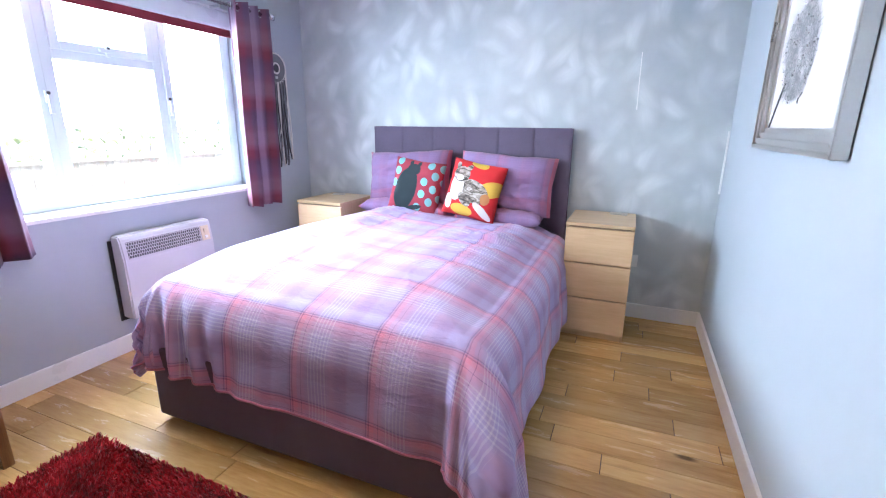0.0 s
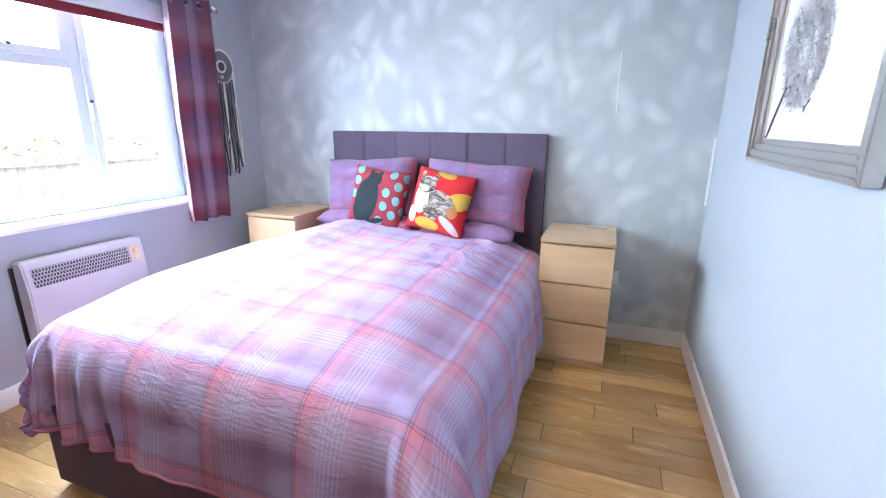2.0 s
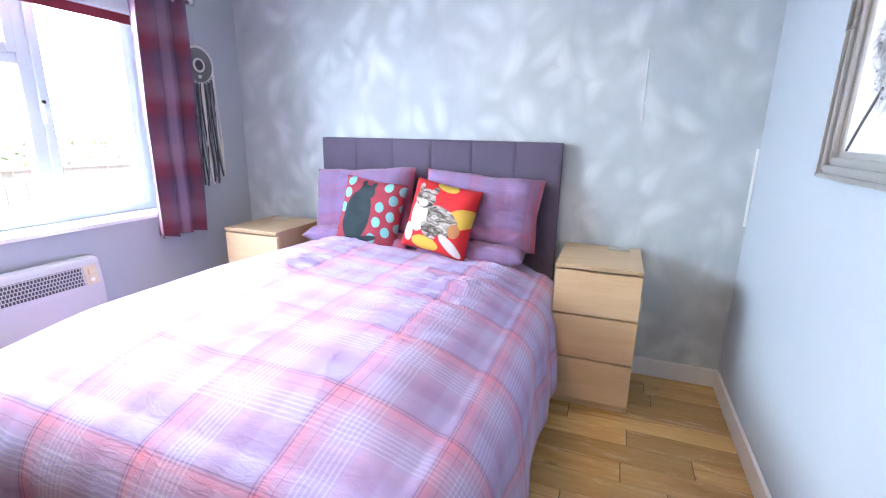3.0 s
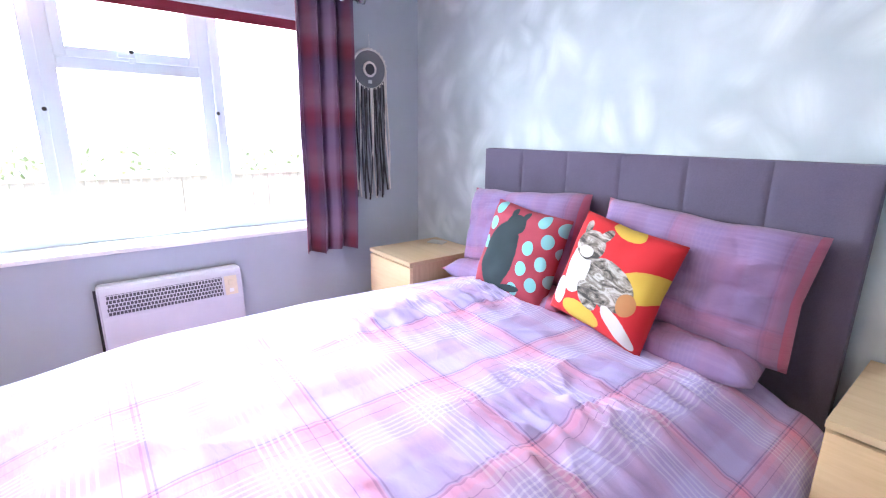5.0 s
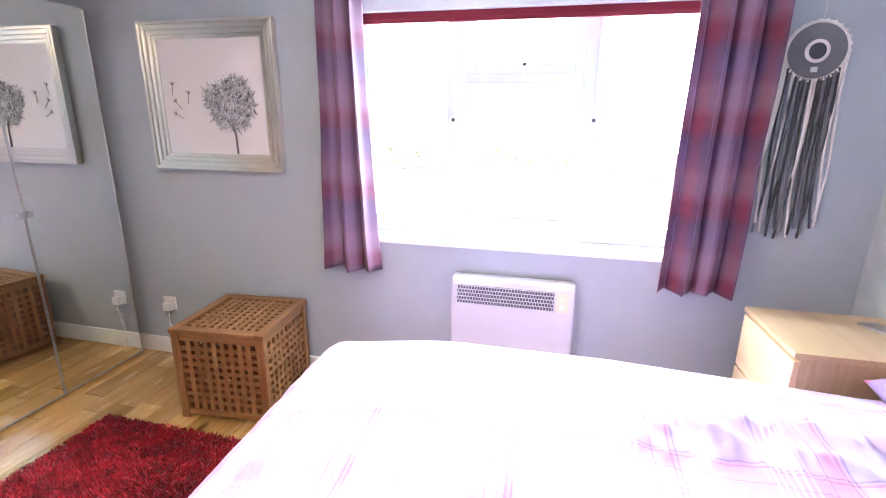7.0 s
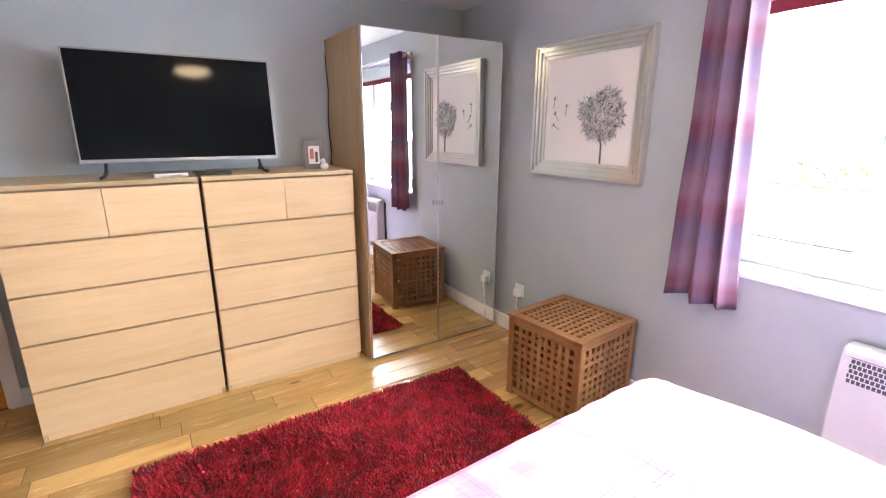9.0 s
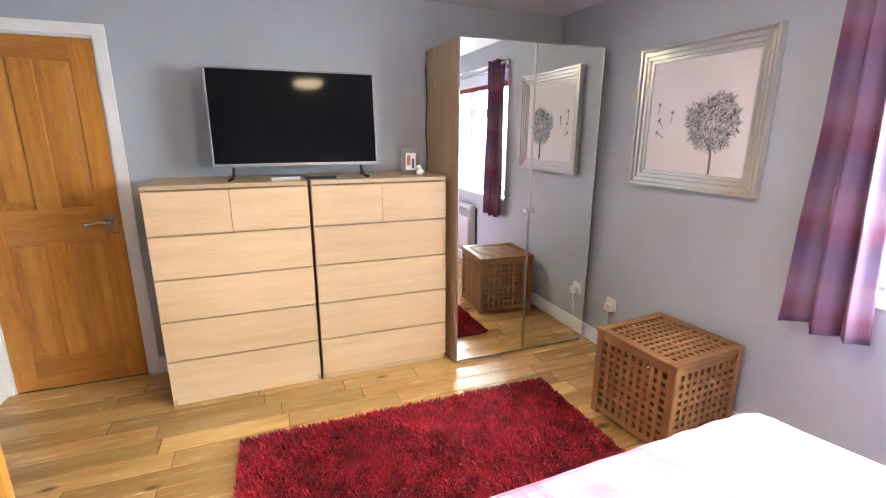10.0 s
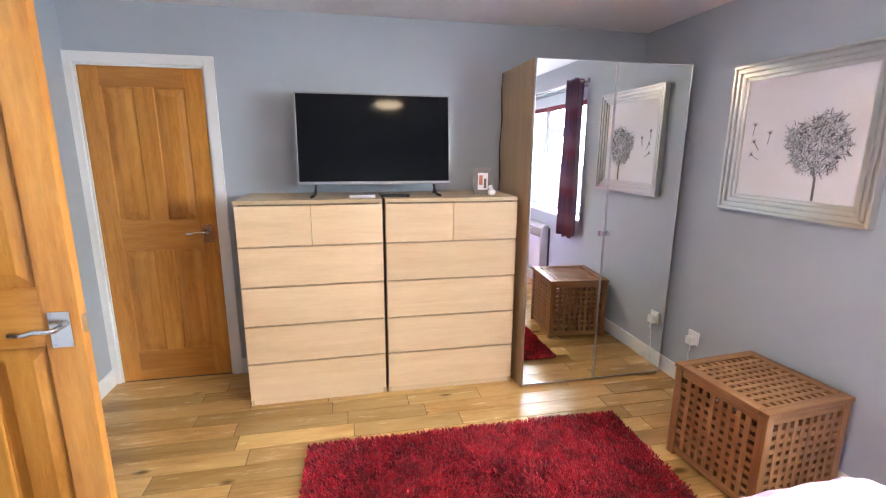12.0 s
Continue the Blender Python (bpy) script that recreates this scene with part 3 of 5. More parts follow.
def sash(y0, y1, z0, z1, handle=None, low=False):
    s = bar("sash", y0, y0 + 0.045, z0, z1, window, FX0 + 0.012, FX1 + 0.014)
    bar("sash_rail", y1 - 0.045, y1, z0, z1, s, FX0 + 0.012, FX1 + 0.014)
    bar("sash_rail", y0 + 0.045, y1 - 0.045, z0, z0 + 0.045, s, FX0 + 0.012, FX1 + 0.014)
    bar("sash_rail", y0 + 0.045, y1 - 0.045, z1 - 0.045, z1, s, FX0 + 0.012, FX1 + 0.014)
    if handle:
        hy, hz = handle
        bm = box(FX1 + 0.013, FX1 + 0.026, hy - 0.012, hy + 0.012, hz - 0.03, hz + 0.03, 0.003)
        if low:
            box(FX1 + 0.026, FX1 + 0.042, hy - 0.055, hy + 0.01, hz - 0.009, hz + 0.009, 0.003, bm)
        else:
            box(FX1 + 0.026, FX1 + 0.042, hy - 0.009, hy + 0.009, hz - 0.085, hz + 0.01, 0.003, bm)
        part("handle", bm, UPVC, s, "small white window handle")
        part("button", rod((FX1 + 0.026, hy, hz + 0.02), (FX1 + 0.034, hy, hz + 0.02), 0.009), BLACK, s, "dark lock button")


def pane(y0, y1, z0, z1):
    p = part("pane", box(FX0 + 0.03, FX0 + 0.036, y0, y1, z0, z1), GLASS, window, "clear window pane")
    p.visible_shadow = False


sash(WIN_A + 0.05, M1 - 0.025, SILL + 0.05, HEAD - 0.05, (2.553, 1.45))
sash(M2 + 0.025, WIN_B - 0.05, SILL + 0.05, HEAD - 0.05, (3.245, 1.455))
sash(M1 + 0.03, M2 - 0.03, TR + 0.02, HEAD - 0.05, (2.90, TR + 0.04), True)
pane(WIN_A + 0.09, M1 - 0.065, SILL + 0.09, HEAD - 0.09)
pane(M2 + 0.065, WIN_B - 0.09, SILL + 0.09, HEAD - 0.09)
pane(M1 + 0.07, M2 - 0.07, TR + 0.06, HEAD - 0.09)
pane(M1 + 0.03, M2 - 0.03, SILL + 0.055, TR - 0.025)
part("window_sill", box(FX1 - 0.01, WEST + 0.012, WIN_A + 0.002, WIN_B - 0.002, SILL - 0.022, SILL, 0.005), WHITE, window, "white painted window board")

blind = thing("roller_blind", (0, 0, 0), "rolled-up maroon roller blind with a white cassette", "blind")
part("cassette", box(-2.67, -2.585, WIN_A + 0.02, WIN_B - 0.02, 1.962, HEAD - 0.001, 0.012), UPVC, blind, "white blind cassette")
part("fabric", box(-2.612, -2.609, WIN_A + 0.04, WIN_B - 0.04, 1.93, 1.966), MAROON, blind)
part("bottom_bar", box(-2.618, -2.603, WIN_A + 0.04, WIN_B - 0.04, 1.912, 1.932, 0.004), MAROON, blind)

# ---- curtains on their pole ----
ROD_X, ROD_Z = WEST + 0.085, 2.085
pole = thing("curtain_pole", (0, 0, 0), "slim silver metal curtain pole above the window", "curtain pole")
part("pole", rod((ROD_X, 1.88, ROD_Z), (ROD_X, 3.95, ROD_Z), 0.0125), CHROME, pole, smooth=True)
for y in (1.865, 3.965):
    part("finial", rod((ROD_X, y - 0.018, ROD_Z), (ROD_X, y + 0.018, ROD_Z), 0.021), CHROME, pole, smooth=True)
for y in (2.25, 3.50):
    part("bracket", box(WEST, ROD_X, y - 0.008, y + 0.008, ROD_Z - 0.03, ROD_Z - 0.012, 0.002), CHROME, pole)


def curtain(y0, y1, yb0, yb1, folds, seed, hem):
    """A gathered eyelet curtain; y0..y1 at the top, yb0..yb1 at the hem."""
    ob = thing("curtain", (ROD_X, (y0 + y1) / 2, hem), "plum, red and purple tartan eyelet curtain, drawn open", "curtain", "window curtains")
    cy = (y0 + y1) / 2
    ztop = ROD_Z + 0.035

    def fn(u, v):
        z = ztop + (hem - ztop) * v
        k = v ** 1.5
        a, b = y0 + (yb0 - y0) * k, y1 + (yb1 - y1) * k
        ph = u * folds * 2 * math.pi + seed
        amp = 0.07 * (1 - 0.2 * v) * (0.85 + 0.3 * wobble(u * 3, v * 1.3, seed, 1.0))
        x = amp * math.sin(ph + 0.5 * wobble(u, v * 2, seed, 1.2) * v) + 0.008 * wobble(u * 6, v * 4, seed, 1.0) * v
        y = a + (b - a) * u + 0.009 * math.sin(2 * ph) + 0.012 * wobble(u * 2, v * 3, seed + 5, 1.0) * v
        return (x, y - cy, z - hem + 0.008 * v * math.sin(ph * 0.5))
    wide = (y1 - y0) * 2.4
    cl = part("cloth", sheet(fn, 96, 40, lambda u, v: (u * wide, v * (ztop - hem))), CURTAIN, ob, smooth=True)
    so = cl.modifiers.new("thickness", "SOLIDIFY")
    so.thickness = 0.003
    for k in range(int(folds * 2)):
        u = ((k + 0.5) * math.pi - seed) / (folds * 2 * math.pi) + 0.25 / folds
        if 0.02 < u < 0.98:
            y = y0 + (y1 - y0) * u - cy
            part("eyelet", ring((0, y, ROD_Z - hem), (0.85, 0.5 * (-1) ** k, 0), 0.022, 0.005, 20, 8), CHROME, ob, "chrome eyelet ring", True)
    return ob


curtain(1.955, 2.155, 1.925, 2.225, 2.5, 0.4, 0.70)
curtain(3.575, 3.885, 3.565, 3.875, 3.0, 1.7, 0.725)

# ---- heater ----
heater = thing("panel_heater", (WEST, 2.915, 0.22), "white wall-mounted electric panel heater with a grille", "heater")
HW, HD, HH = 0.302, 0.105, 0.49
prof = [(0.012, 0.0), (HD, 0.0), (HD, 0.345), (0.088, 0.462), (0.075, HH), (0.012, HH)]
bm = bmesh.new()
for s in (-1, 1):
    bm.faces.new([bm.verts.new((x, s * HW, z)) for x, z in prof])
bm.verts.ensure_lookup_table()
n = len(prof)
for i in range(n):
    bm.faces.new((bm.verts[i], bm.verts[(i + 1) % n], bm.verts[n + (i + 1) % n], bm.verts[n + i]))
bmesh.ops.recalc_face_normals(bm, faces=bm.faces)
bmesh.ops.bevel(bm, geom=bm.edges[:], offset=0.008, segments=3, affect="EDGES")
part("casing", bm, HEATER, heater)
# Bracket plate in black; the projecting left edge draws the heater's shadow strip.
part("back_plate", box(0.0, 0.012, -HW - 0.012, HW - 0.01, -0.02, HH - 0.03, 0.002), BLACK, heater, "black mounting plate, its left edge drawn as a shadow strip")
tilt = math.atan2(HD - 0.088, 0.462 - 0.345)


def on_slope(y0, y1, s0, s1, d0, d1, bevel=0.0, bm=None):
    own = box(d0, d1, y0, y1, s0, s1, bevel)
    m = Matrix.Translation((HD, 0, 0.345)) @ Matrix.Rotation(-tilt, 4, "Y")
    bmesh.ops.transform(own, matrix=m, verts=own.verts)
    return join(bm, own)


# Thin dark sheet on the closed casing paints the shade inside the grille holes.
part("grille_recess", on_slope(-0.272, 0.205, 0.012, 0.108, 0.0005, 0.0025), plain("dark_grey_grille_shade", (0.07, 0.07, 0.075), 0.6), heater, "dark sheet coloured as the shade in the grille's holes")
gr = bmesh.new()
for k in range(6):
    s = 0.012 + k * 0.0182
    on_slope(-0.274, 0.207, s, s + 0.0032, 0.0025, 0.006, bm=gr)
for row in range(5):
    for k in range(34):
        y = -0.272 + 0.0142 * k + (0.0071 if row % 2 else 0.0)
        on_slope(y, y + 0.003, 0.015 + row * 0.0182, 0.0305 + row * 0.0182, 0.0026, 0.0055, bm=gr)
part("grille", gr, HEATER, heater, "white honeycomb grille")
cp = part("control_panel", on_slope(0.215, 0.275, 0.012, 0.108, 0.001, 0.005, 0.001), CREAM, heater, "cream control panel")
part("dial", on_slope(0.232, 0.258, 0.062, 0.09, 0.005, 0.014, 0.004), CREAM, cp)
part("switch", on_slope(0.235, 0.255, 0.026, 0.044, 0.005, 0.010, 0.002), PLASTIC, cp)

# ---- bed ----
BX0, BX1, BY0, BY1 = -1.755, -0.275, 2.235, 4.31
bed = thing("bed", ((BX0 + BX1) / 2, (BY0 + BY1) / 2, 0), "king-size divan bed upholstered in plum fabric", "bed")
bx, by = (BX0 + BX1) / 2, (BY0 + BY1) / 2
part("divan_base", box(BX0 - bx, BX1 - bx, BY0 - by, BY1 - by, 0.03, 0.37, 0.012), PLUM, bed)
for sx in (-1, 1):
    for sy in (-0.97, 0.0, 0.9):
        part("castor", rod((sx * 0.66, sy * 0.95, 0.0), (sx * 0.66, sy * 0.95, 0.04), 0.022), CHROME, bed)
part("mattress", box(BX0 - bx + 0.06, BX1 - bx - 0.06, BY0 - by + 0.12, BY1 - by, 0.372, 0.57, 0.06), LINING, bed, "white mattress")
head = part("headboard", box(-1.815 - bx, -0.262 - bx, 4.325 - by, 4.385 - by, 0.03, 1.318, 0.014), PLUM, bed)
hw = (1.815 - 0.262) / 6
for k in range(6):
    x0 = -1.815 - bx + k * hw

    def padded(u, v, x0=x0):
        e = 1 - max(abs(2 * u - 1) ** 24, abs(2 * v - 1) ** 40)
        return (x0 + 0.001 + u * (hw - 0.002), 4.324 - by - 0.006 * e, 0.40 + v * 0.915)
    part("padded_panel", sheet(padded, 24, 24), PLUM, head, smooth=True)

# Duvet: laid flat in its own cloth coordinates, then hung over the bed's edges.
DTOP = 0.665
duvet_w, duvet_l = 2.50, 2.33


def crown(a, b):
    """Height of the duvet's upper side: fuller on the window side and at mid-length, sunk along the room side."""
    s = min(1.0, max(0.0, (a - BX0) / (BX1 - BX0)))
    k = min(1.0, max(0.0, (b - 2.25) / 0.55))
    k = k * k * (3 - 2 * k)
    e = min(1.0, max(0.0, (b - 3.3) / 0.7))
    near = max(0.0, (s - 0.78) / 0.22)
    return DTOP - 0.035 * s + 0.055 * k * (1 - 0.55 * e) * (1 - s ** 1.5) - 0.036 * near * k


def duvet_point(u, v):
    a = -2.235 + u * duvet_w          # across, from the window side to the room side
    b = 1.87 + v * duvet_l           # along, from below the foot to the pillows
    x0, x1, y0 = BX0 + 0.05, BX1 - 0.06, BY0 + 0.145
    ex = x0 - a if a < x0 else (a - x1 if a > x1 else 0.0)
    sx = -1 if a < x0 else 1
    ey = max(0.0, y0 - b)
    d = math.hypot(ex, ey)
    R = 0.20
    px, py = min(max(a, x0), x1), max(b, y0)
    fold = wobble(a * 1.0, b * 1.0, 0.3, 4.2)
    if d < 1e-6:
        inx, iny = min(px - x0, x1 - px), py - y0
        edge = min(1.0, min(inx, iny) / 0.22)
        puff = 0.05 * (1 - (1 - edge) ** 2)
        crease = 0.010 * wobble(a * 1.1 + b * 0.5, b * 1.8, 1.7, 3.0) + 0.006 * wobble(a * 3 + b * 2.0, b * 6, 2.7, 2.0)
        up = min(1.0, max(0.0, (b - 2.75) * 1.7))
        patch = max(0.0, 0.6 + 1.6 * wobble(a, b, 3.9, 1.5)) * up
        for tilt_w, across_w, z_w, size_w, high in ((0.5, 3.4, 5.1, 2.6, 0.016), (0.9, 5.6, 9.4, 2.6, 0.016), (-0.7, 8.0, 13.2, 2.4, 0.013), (1.4, 11.0, 17.9, 2.2, 0.010)):
            w = 1 - abs(wobble(a * 1.2 + b * tilt_w, b * across_w - a * tilt_w * 2.2, z_w, size_w))
            crease += high * w ** 7 * patch
        swell = 0.008 * wobble(a, b, 7.7, 1.6)
        ridge = 0.005 * (1 - abs(wobble(a * 2.3 - b * 0.9, b * 2.6 + a * 1.2, 8.3, 2.0))) ** 7
        return (px, py, crown(a, b) + puff * 0.6 + (crease + ridge + swell) * edge)
    dx, dy = sx * ex / d, -ey / d
    arc = R * math.pi / 2
    if sx < 0:
        d *= 1 - 0.2 * 2 * abs(dx * dy)
    if d < arc:
        t = d / R
        out, drop = R * math.sin(t) * 0.75, R * (1 - math.cos(t))
    else:
        out, drop = R * 0.75 + 0.10 * (d - arc), R + (d - arc) * 0.985
    along = a * abs(dy) + b * abs(dx)
    corner = 2 * abs(dx * dy)
    lift = min(1.0, max(0.0, drop / 0.3))
    wav = math.sin(along * 17 + 5.0 * wobble(along, 0.2, 0.5, 1.9)) * 0.011 * (0.6 + wobble(along, 0.9, 3.3, 2.3)) + 0.020 * fold
    if dy < -0.5:
        wav += 0.024 * math.exp(-((a - x0) / 0.4) ** 2) * math.sin(a * 46 + 2 * fold)
    if sx > 0:
        out += 0.17 * corner * lift
    out += lift * (wav + corner * 0.05 * math.sin(math.atan2(abs(dy), abs(dx)) * 9.0))
    z = crown(px, py) - drop + 0.01 * fold * lift
    x, y = px + dx * out, py + dy * out
    low = 0.035 + 0.012 * (1 + wobble(a, b, 0.0, 9.0))
    if z < low:
        x, y, z = x + dx * (low - z) * 0.5, y + dy * (low - z) * 0.5, low
    return (x, y, z)


duv_bm = sheet(duvet_point, 260, 250, lambda u, v: (u * duvet_w, v * duvet_l))
duvet_set = thing("duvet", (0, 0, 0), "rumpled lilac and pink tartan duvet spread over the bed", "duvet")
duvet = part("cover", duv_bm, DUVET, duvet_set, "", True)
part("hem_piping", tube([duvet_point(k / 150, 0.0) for k in range(151)], 0.006, 6), weave("coral_piping", (0.42, 0.14, 0.22)), duvet_set, "coral stitched hem", True)
so = duvet.modifiers.new("thickness", "SOLIDIFY")
so.thickness, so.offset = 0.022, -1


def cushion_bm(w, h, t, seed, n=26, sag=0.0):
    """A stuffed pillow in the x-z plane, w wide, h high, its front to -y, its base at z 0."""
    bm = bmesh.new()
    lay = bm.loops.layers.uv.new("UVMap")
    for side in (-1, 1):
        vs = []
        for i in range(n + 1):
            col = []
            for j in range(n + 1):
                u, v = 2 * i / n - 1, 2 * j / n - 1
                e = ((1 - u ** 4) * (1 - v ** 4))
                th = t * 0.5 * max(0.0, e) ** 0.55
                nip = 0.055 * (1 - abs(v)) ** 1.0 * abs(u) ** 3, 0.055 * (1 - abs(u)) * abs(v) ** 3
                x = u * w / 2 * (1 - nip[0])
                z = h / 2 + v * h / 2 * (1 - nip[1])
                wr = (0.013 * wobble(u * 1.2, v * 1.5, seed + side, 2.2) + sag * 0.016 * wobble(u * 2.5, v * 3.1, seed, 2.5) + sag * 0.02 * (1 - abs(wobble(u * 1.6 + v, v * 1.1 - u * 0.7, seed + 4, 1.7))) ** 6) * e + sag * (1 - u * u) * -0.02 * (v > 0) * v
                col.append(bm.verts.new((x, side * th + wr, z + sag * 0.012 * wobble(u, v, seed, 2.0))))
            vs.append(col)
        for i in range(n):
            for j in range(n):
                q = [(i, j), (i + 1, j), (i + 1, j + 1), (i, j + 1)]
                if side > 0:
                    q.reverse()
                f = bm.faces.new([vs[a][b] for a, b in q])
                f.smooth = True
                for loop, (a, b) in zip(f.loops, q):
                    loop[lay].uv = (a / n * w, b / n * h)
    bmesh.ops.remove_doubles(bm, verts=bm.verts, dist=0.0008)
    return bm


def pillow(at, lean, spin, w, h, t, seed, label):
    ob = single("pillow", cushion_bm(w, h, t, seed, sag=1.0), LINEN, label, "pillow", group="bed pillows", smooth=True)
    ob.matrix_basis = pose(*at) @ pose(0, 0, 0, lean, spin, 0)
    return ob


pillow((-1.44, 4.03, 0.712), -86, 0, 0.74, 0.34, 0.15, 1.0, "mauve tartan pillow lying flat at the bed's head")
pillow((-0.70, 4.03, 0.700), -86, 0, 0.62, 0.34, 0.15, 2.0, "mauve tartan pillow lying flat at the bed's head")
pillow((-1.44, 4.17, 0.735), -13, -3, 0.70, 0.41, 0.20, 3.0, "mauve tartan pillow propped against the headboard")
pillow((-0.70, 4.165, 0.735), -13, 3, 0.70, 0.41, 0.20, 4.0, "mauve tartan pillow propped against the headboard")


def print_mat(name, ground, layers):
    """A printed cloth: soft-edged ellipses (cx, cy, rx, ry, turn, colour) on a ground, in metres of the cloth."""
    m, nt, b = mk(name)
    col = ground(nt) if callable(ground) else ground
    sep = nt.nodes.new("ShaderNodeSeparateXYZ")
    put(nt, sep.inputs[0], nt.nodes.new("ShaderNodeTexCoord").outputs["UV"])
    wob = calc(nt, "MULTIPLY_ADD", fuzz(nt, coords(nt, "UV"), 30, 3), 0.25, -0.125)
    for cx, cy, rx, ry, turn, c in layers:
        ca, sa = math.cos(turn), math.sin(turn)
        x, y = calc(nt, "SUBTRACT", sep.outputs[0], cx), calc(nt, "SUBTRACT", sep.outputs[1], cy)
        p = calc(nt, "DIVIDE", calc(nt, "ADD", calc(nt, "MULTIPLY", x, ca), calc(nt, "MULTIPLY", y, sa)), rx)
        q = calc(nt, "DIVIDE", calc(nt, "SUBTRACT", calc(nt, "MULTIPLY", y, ca), calc(nt, "MULTIPLY", x, sa)), ry)
        r = calc(nt, "ADD", calc(nt, "ADD", calc(nt, "MULTIPLY", p, p), calc(nt, "MULTIPLY", q, q)), wob)
        col = mixc(nt, ramp(nt, r, [(0.93, (1, 1, 1)), (1.0, (0, 0, 0))]), col, c(nt) if callable(c) else c)
    fleck = fuzz(nt, coords(nt, "UV", (700, 700, 1)), 1.0, 2)
    put(nt, b.inputs["Base Color"], mixc(nt, 0.3, col, ramp(nt, fleck, [(0.3, (0.6, 0.6, 0.6)), (0.7, (1, 1, 1))]), "MULTIPLY"))
    b.inputs["Roughness"].default_value = 0.85
    bump(nt, b, fleck, 0.2, 0.001)
    return m


TEAL, RED, YEL = (0.22, 0.50, 0.52), (0.55, 0.012, 0.018), (0.60, 0.40, 0.05)
dots = [(x, y, 0.027, 0.031, 0.2, TEAL) for x, y in ((0.055, 0.365), (0.05, 0.29), (0.30, 0.36), (0.39, 0.35), (0.345, 0.285), (0.27, 0.235), (0.345, 0.19), (0.41, 0.25),
                                                     (0.265, 0.145), (0.33, 0.095), (0.245, 0.045), (0.40, 0.13), (0.035, 0.20))]
DARK = (0.018, 0.034, 0.042)
SPOTTED = print_mat("spotted_red_cushion_print", (0.33, 0.035, 0.06), dots + [(0.135, 0.16, 0.085, 0.165, -0.12, DARK), (0.175, 0.315, 0.05, 0.045, 0.0, DARK), (0.145, 0.36, 0.014, 0.024, 0.2, DARK), (0.205, 0.36, 0.014, 0.024, -0.2, DARK), (0.215, 0.035, 0.07, 0.018, 0.3, DARK)])


def brindle(nt):
    f = fuzz(nt, coords(nt, "UV", (14, 30, 1)), 1.0, 3, 0.6, 1.5)
    return ramp(nt, f, [(0.38, (0.05, 0.045, 0.04)), (0.5, (0.22, 0.19, 0.16)), (0.62, (0.50, 0.46, 0.42))])


PALE = (0.62, 0.58, 0.56)
BLOTCH = print_mat("red_and_yellow_cushion_print", RED, [
    (0.21, 0.385, 0.07, 0.03, -0.2, YEL), (0.335, 0.22, 0.11, 0.055, 0.35, YEL), (0.16, 0.045, 0.085, 0.04, -0.1, YEL),
    (0.225, 0.185, 0.115, 0.075, -0.4, brindle), (0.09, 0.19, 0.055, 0.09, 0.1, PALE), (0.045, 0.09, 0.03, 0.055, 0.2, PALE), (0.17, 0.12, 0.035, 0.06, 0.9, brindle),
    (0.105, 0.29, 0.062, 0.056, 0.0, brindle), (0.065, 0.345, 0.018, 0.03, 0.3, brindle), (0.15, 0.34, 0.02, 0.03, -0.4, brindle), (0.098, 0.262, 0.03, 0.022, 0.0, PALE),
    (0.31, 0.065, 0.085, 0.028, -0.6, PALE), (0.315, 0.15, 0.035, 0.04, 0, (0.45, 0.20, 0.07))])


def throw_cushion(at, lean, spin, yaw, size, mat, seed, label):
    ob = single("cushion", cushion_bm(size, size, 0.13, seed), mat, label, "cushion", group="printed cushions", smooth=True)
    ob.matrix_basis = pose(*at, 0, 0, yaw) @ pose(0, 0, 0, lean, spin, 0)
    return ob


throw_cushion((-1.345, 4.03, 0.70), -15, 7, 3, 0.395, SPOTTED, 11.0, "red square cushion with teal spots and a dark rounded motif")
throw_cushion((-0.905, 4.01, 0.70), -16, 9, -4, 0.40, BLOTCH, 12.0, "red and yellow square cushion with a grey and white motif")


# ---- drawer units ----
def drawer_unit(name, at, rz, w, d, h, rows, label, group):
    """Oak-effect drawers: sides, top, plinth and drawer fronts with finger gaps; front to +y, origin at the middle of its base."""
    ob = thing(name, at, label, "drawers", group, rz=rz)
    t = 0.018
    for s in (-1, 1):
        x = s * (w / 2 - t / 2)
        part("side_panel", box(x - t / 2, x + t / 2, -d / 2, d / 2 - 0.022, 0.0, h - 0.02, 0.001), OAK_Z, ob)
    part("top", box(-w / 2, w / 2, -d / 2, d / 2, h - 0.02, h, 0.0018), TOP_X, ob)
    # Solid filler; its brown is the shade seen through the drawer gaps.
    part("carcass", box(-w / 2 + t, w / 2 - t, -d / 2, d / 2 - 0.03, 0.03, h - 0.02), GAP_SHADE, ob, "solid carcass block, coloured brown for the shade in the drawer gaps")
    part("plinth", box(-w / 2 + t, w / 2 - t, d / 2 - 0.06, d / 2 - 0.026, 0.0, 0.045, 0.001), OAK_X, ob)
    z1 = h - 0.02 - 0.011
    step = (z1 - 0.035) / len(rows)
    for k, cols in enumerate(rows):
        z = z1 - k * step
        x = -w / 2 + 0.001
        for c in range(cols):
            x2 = -w / 2 + (w - 0.002) * (c + 1) / cols + 0.001
            part("drawer_front", box(x, x2 - 0.003, d / 2 - 0.022, d / 2 - 0.002, z - step + 0.0115, z, 0.0018), OAK_X, ob)
            # The lip takes the darker oak so its colour carries the gap's shade.
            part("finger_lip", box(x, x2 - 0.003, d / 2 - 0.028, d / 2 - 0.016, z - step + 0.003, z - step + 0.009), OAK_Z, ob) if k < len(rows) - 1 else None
            x = x2
    return ob


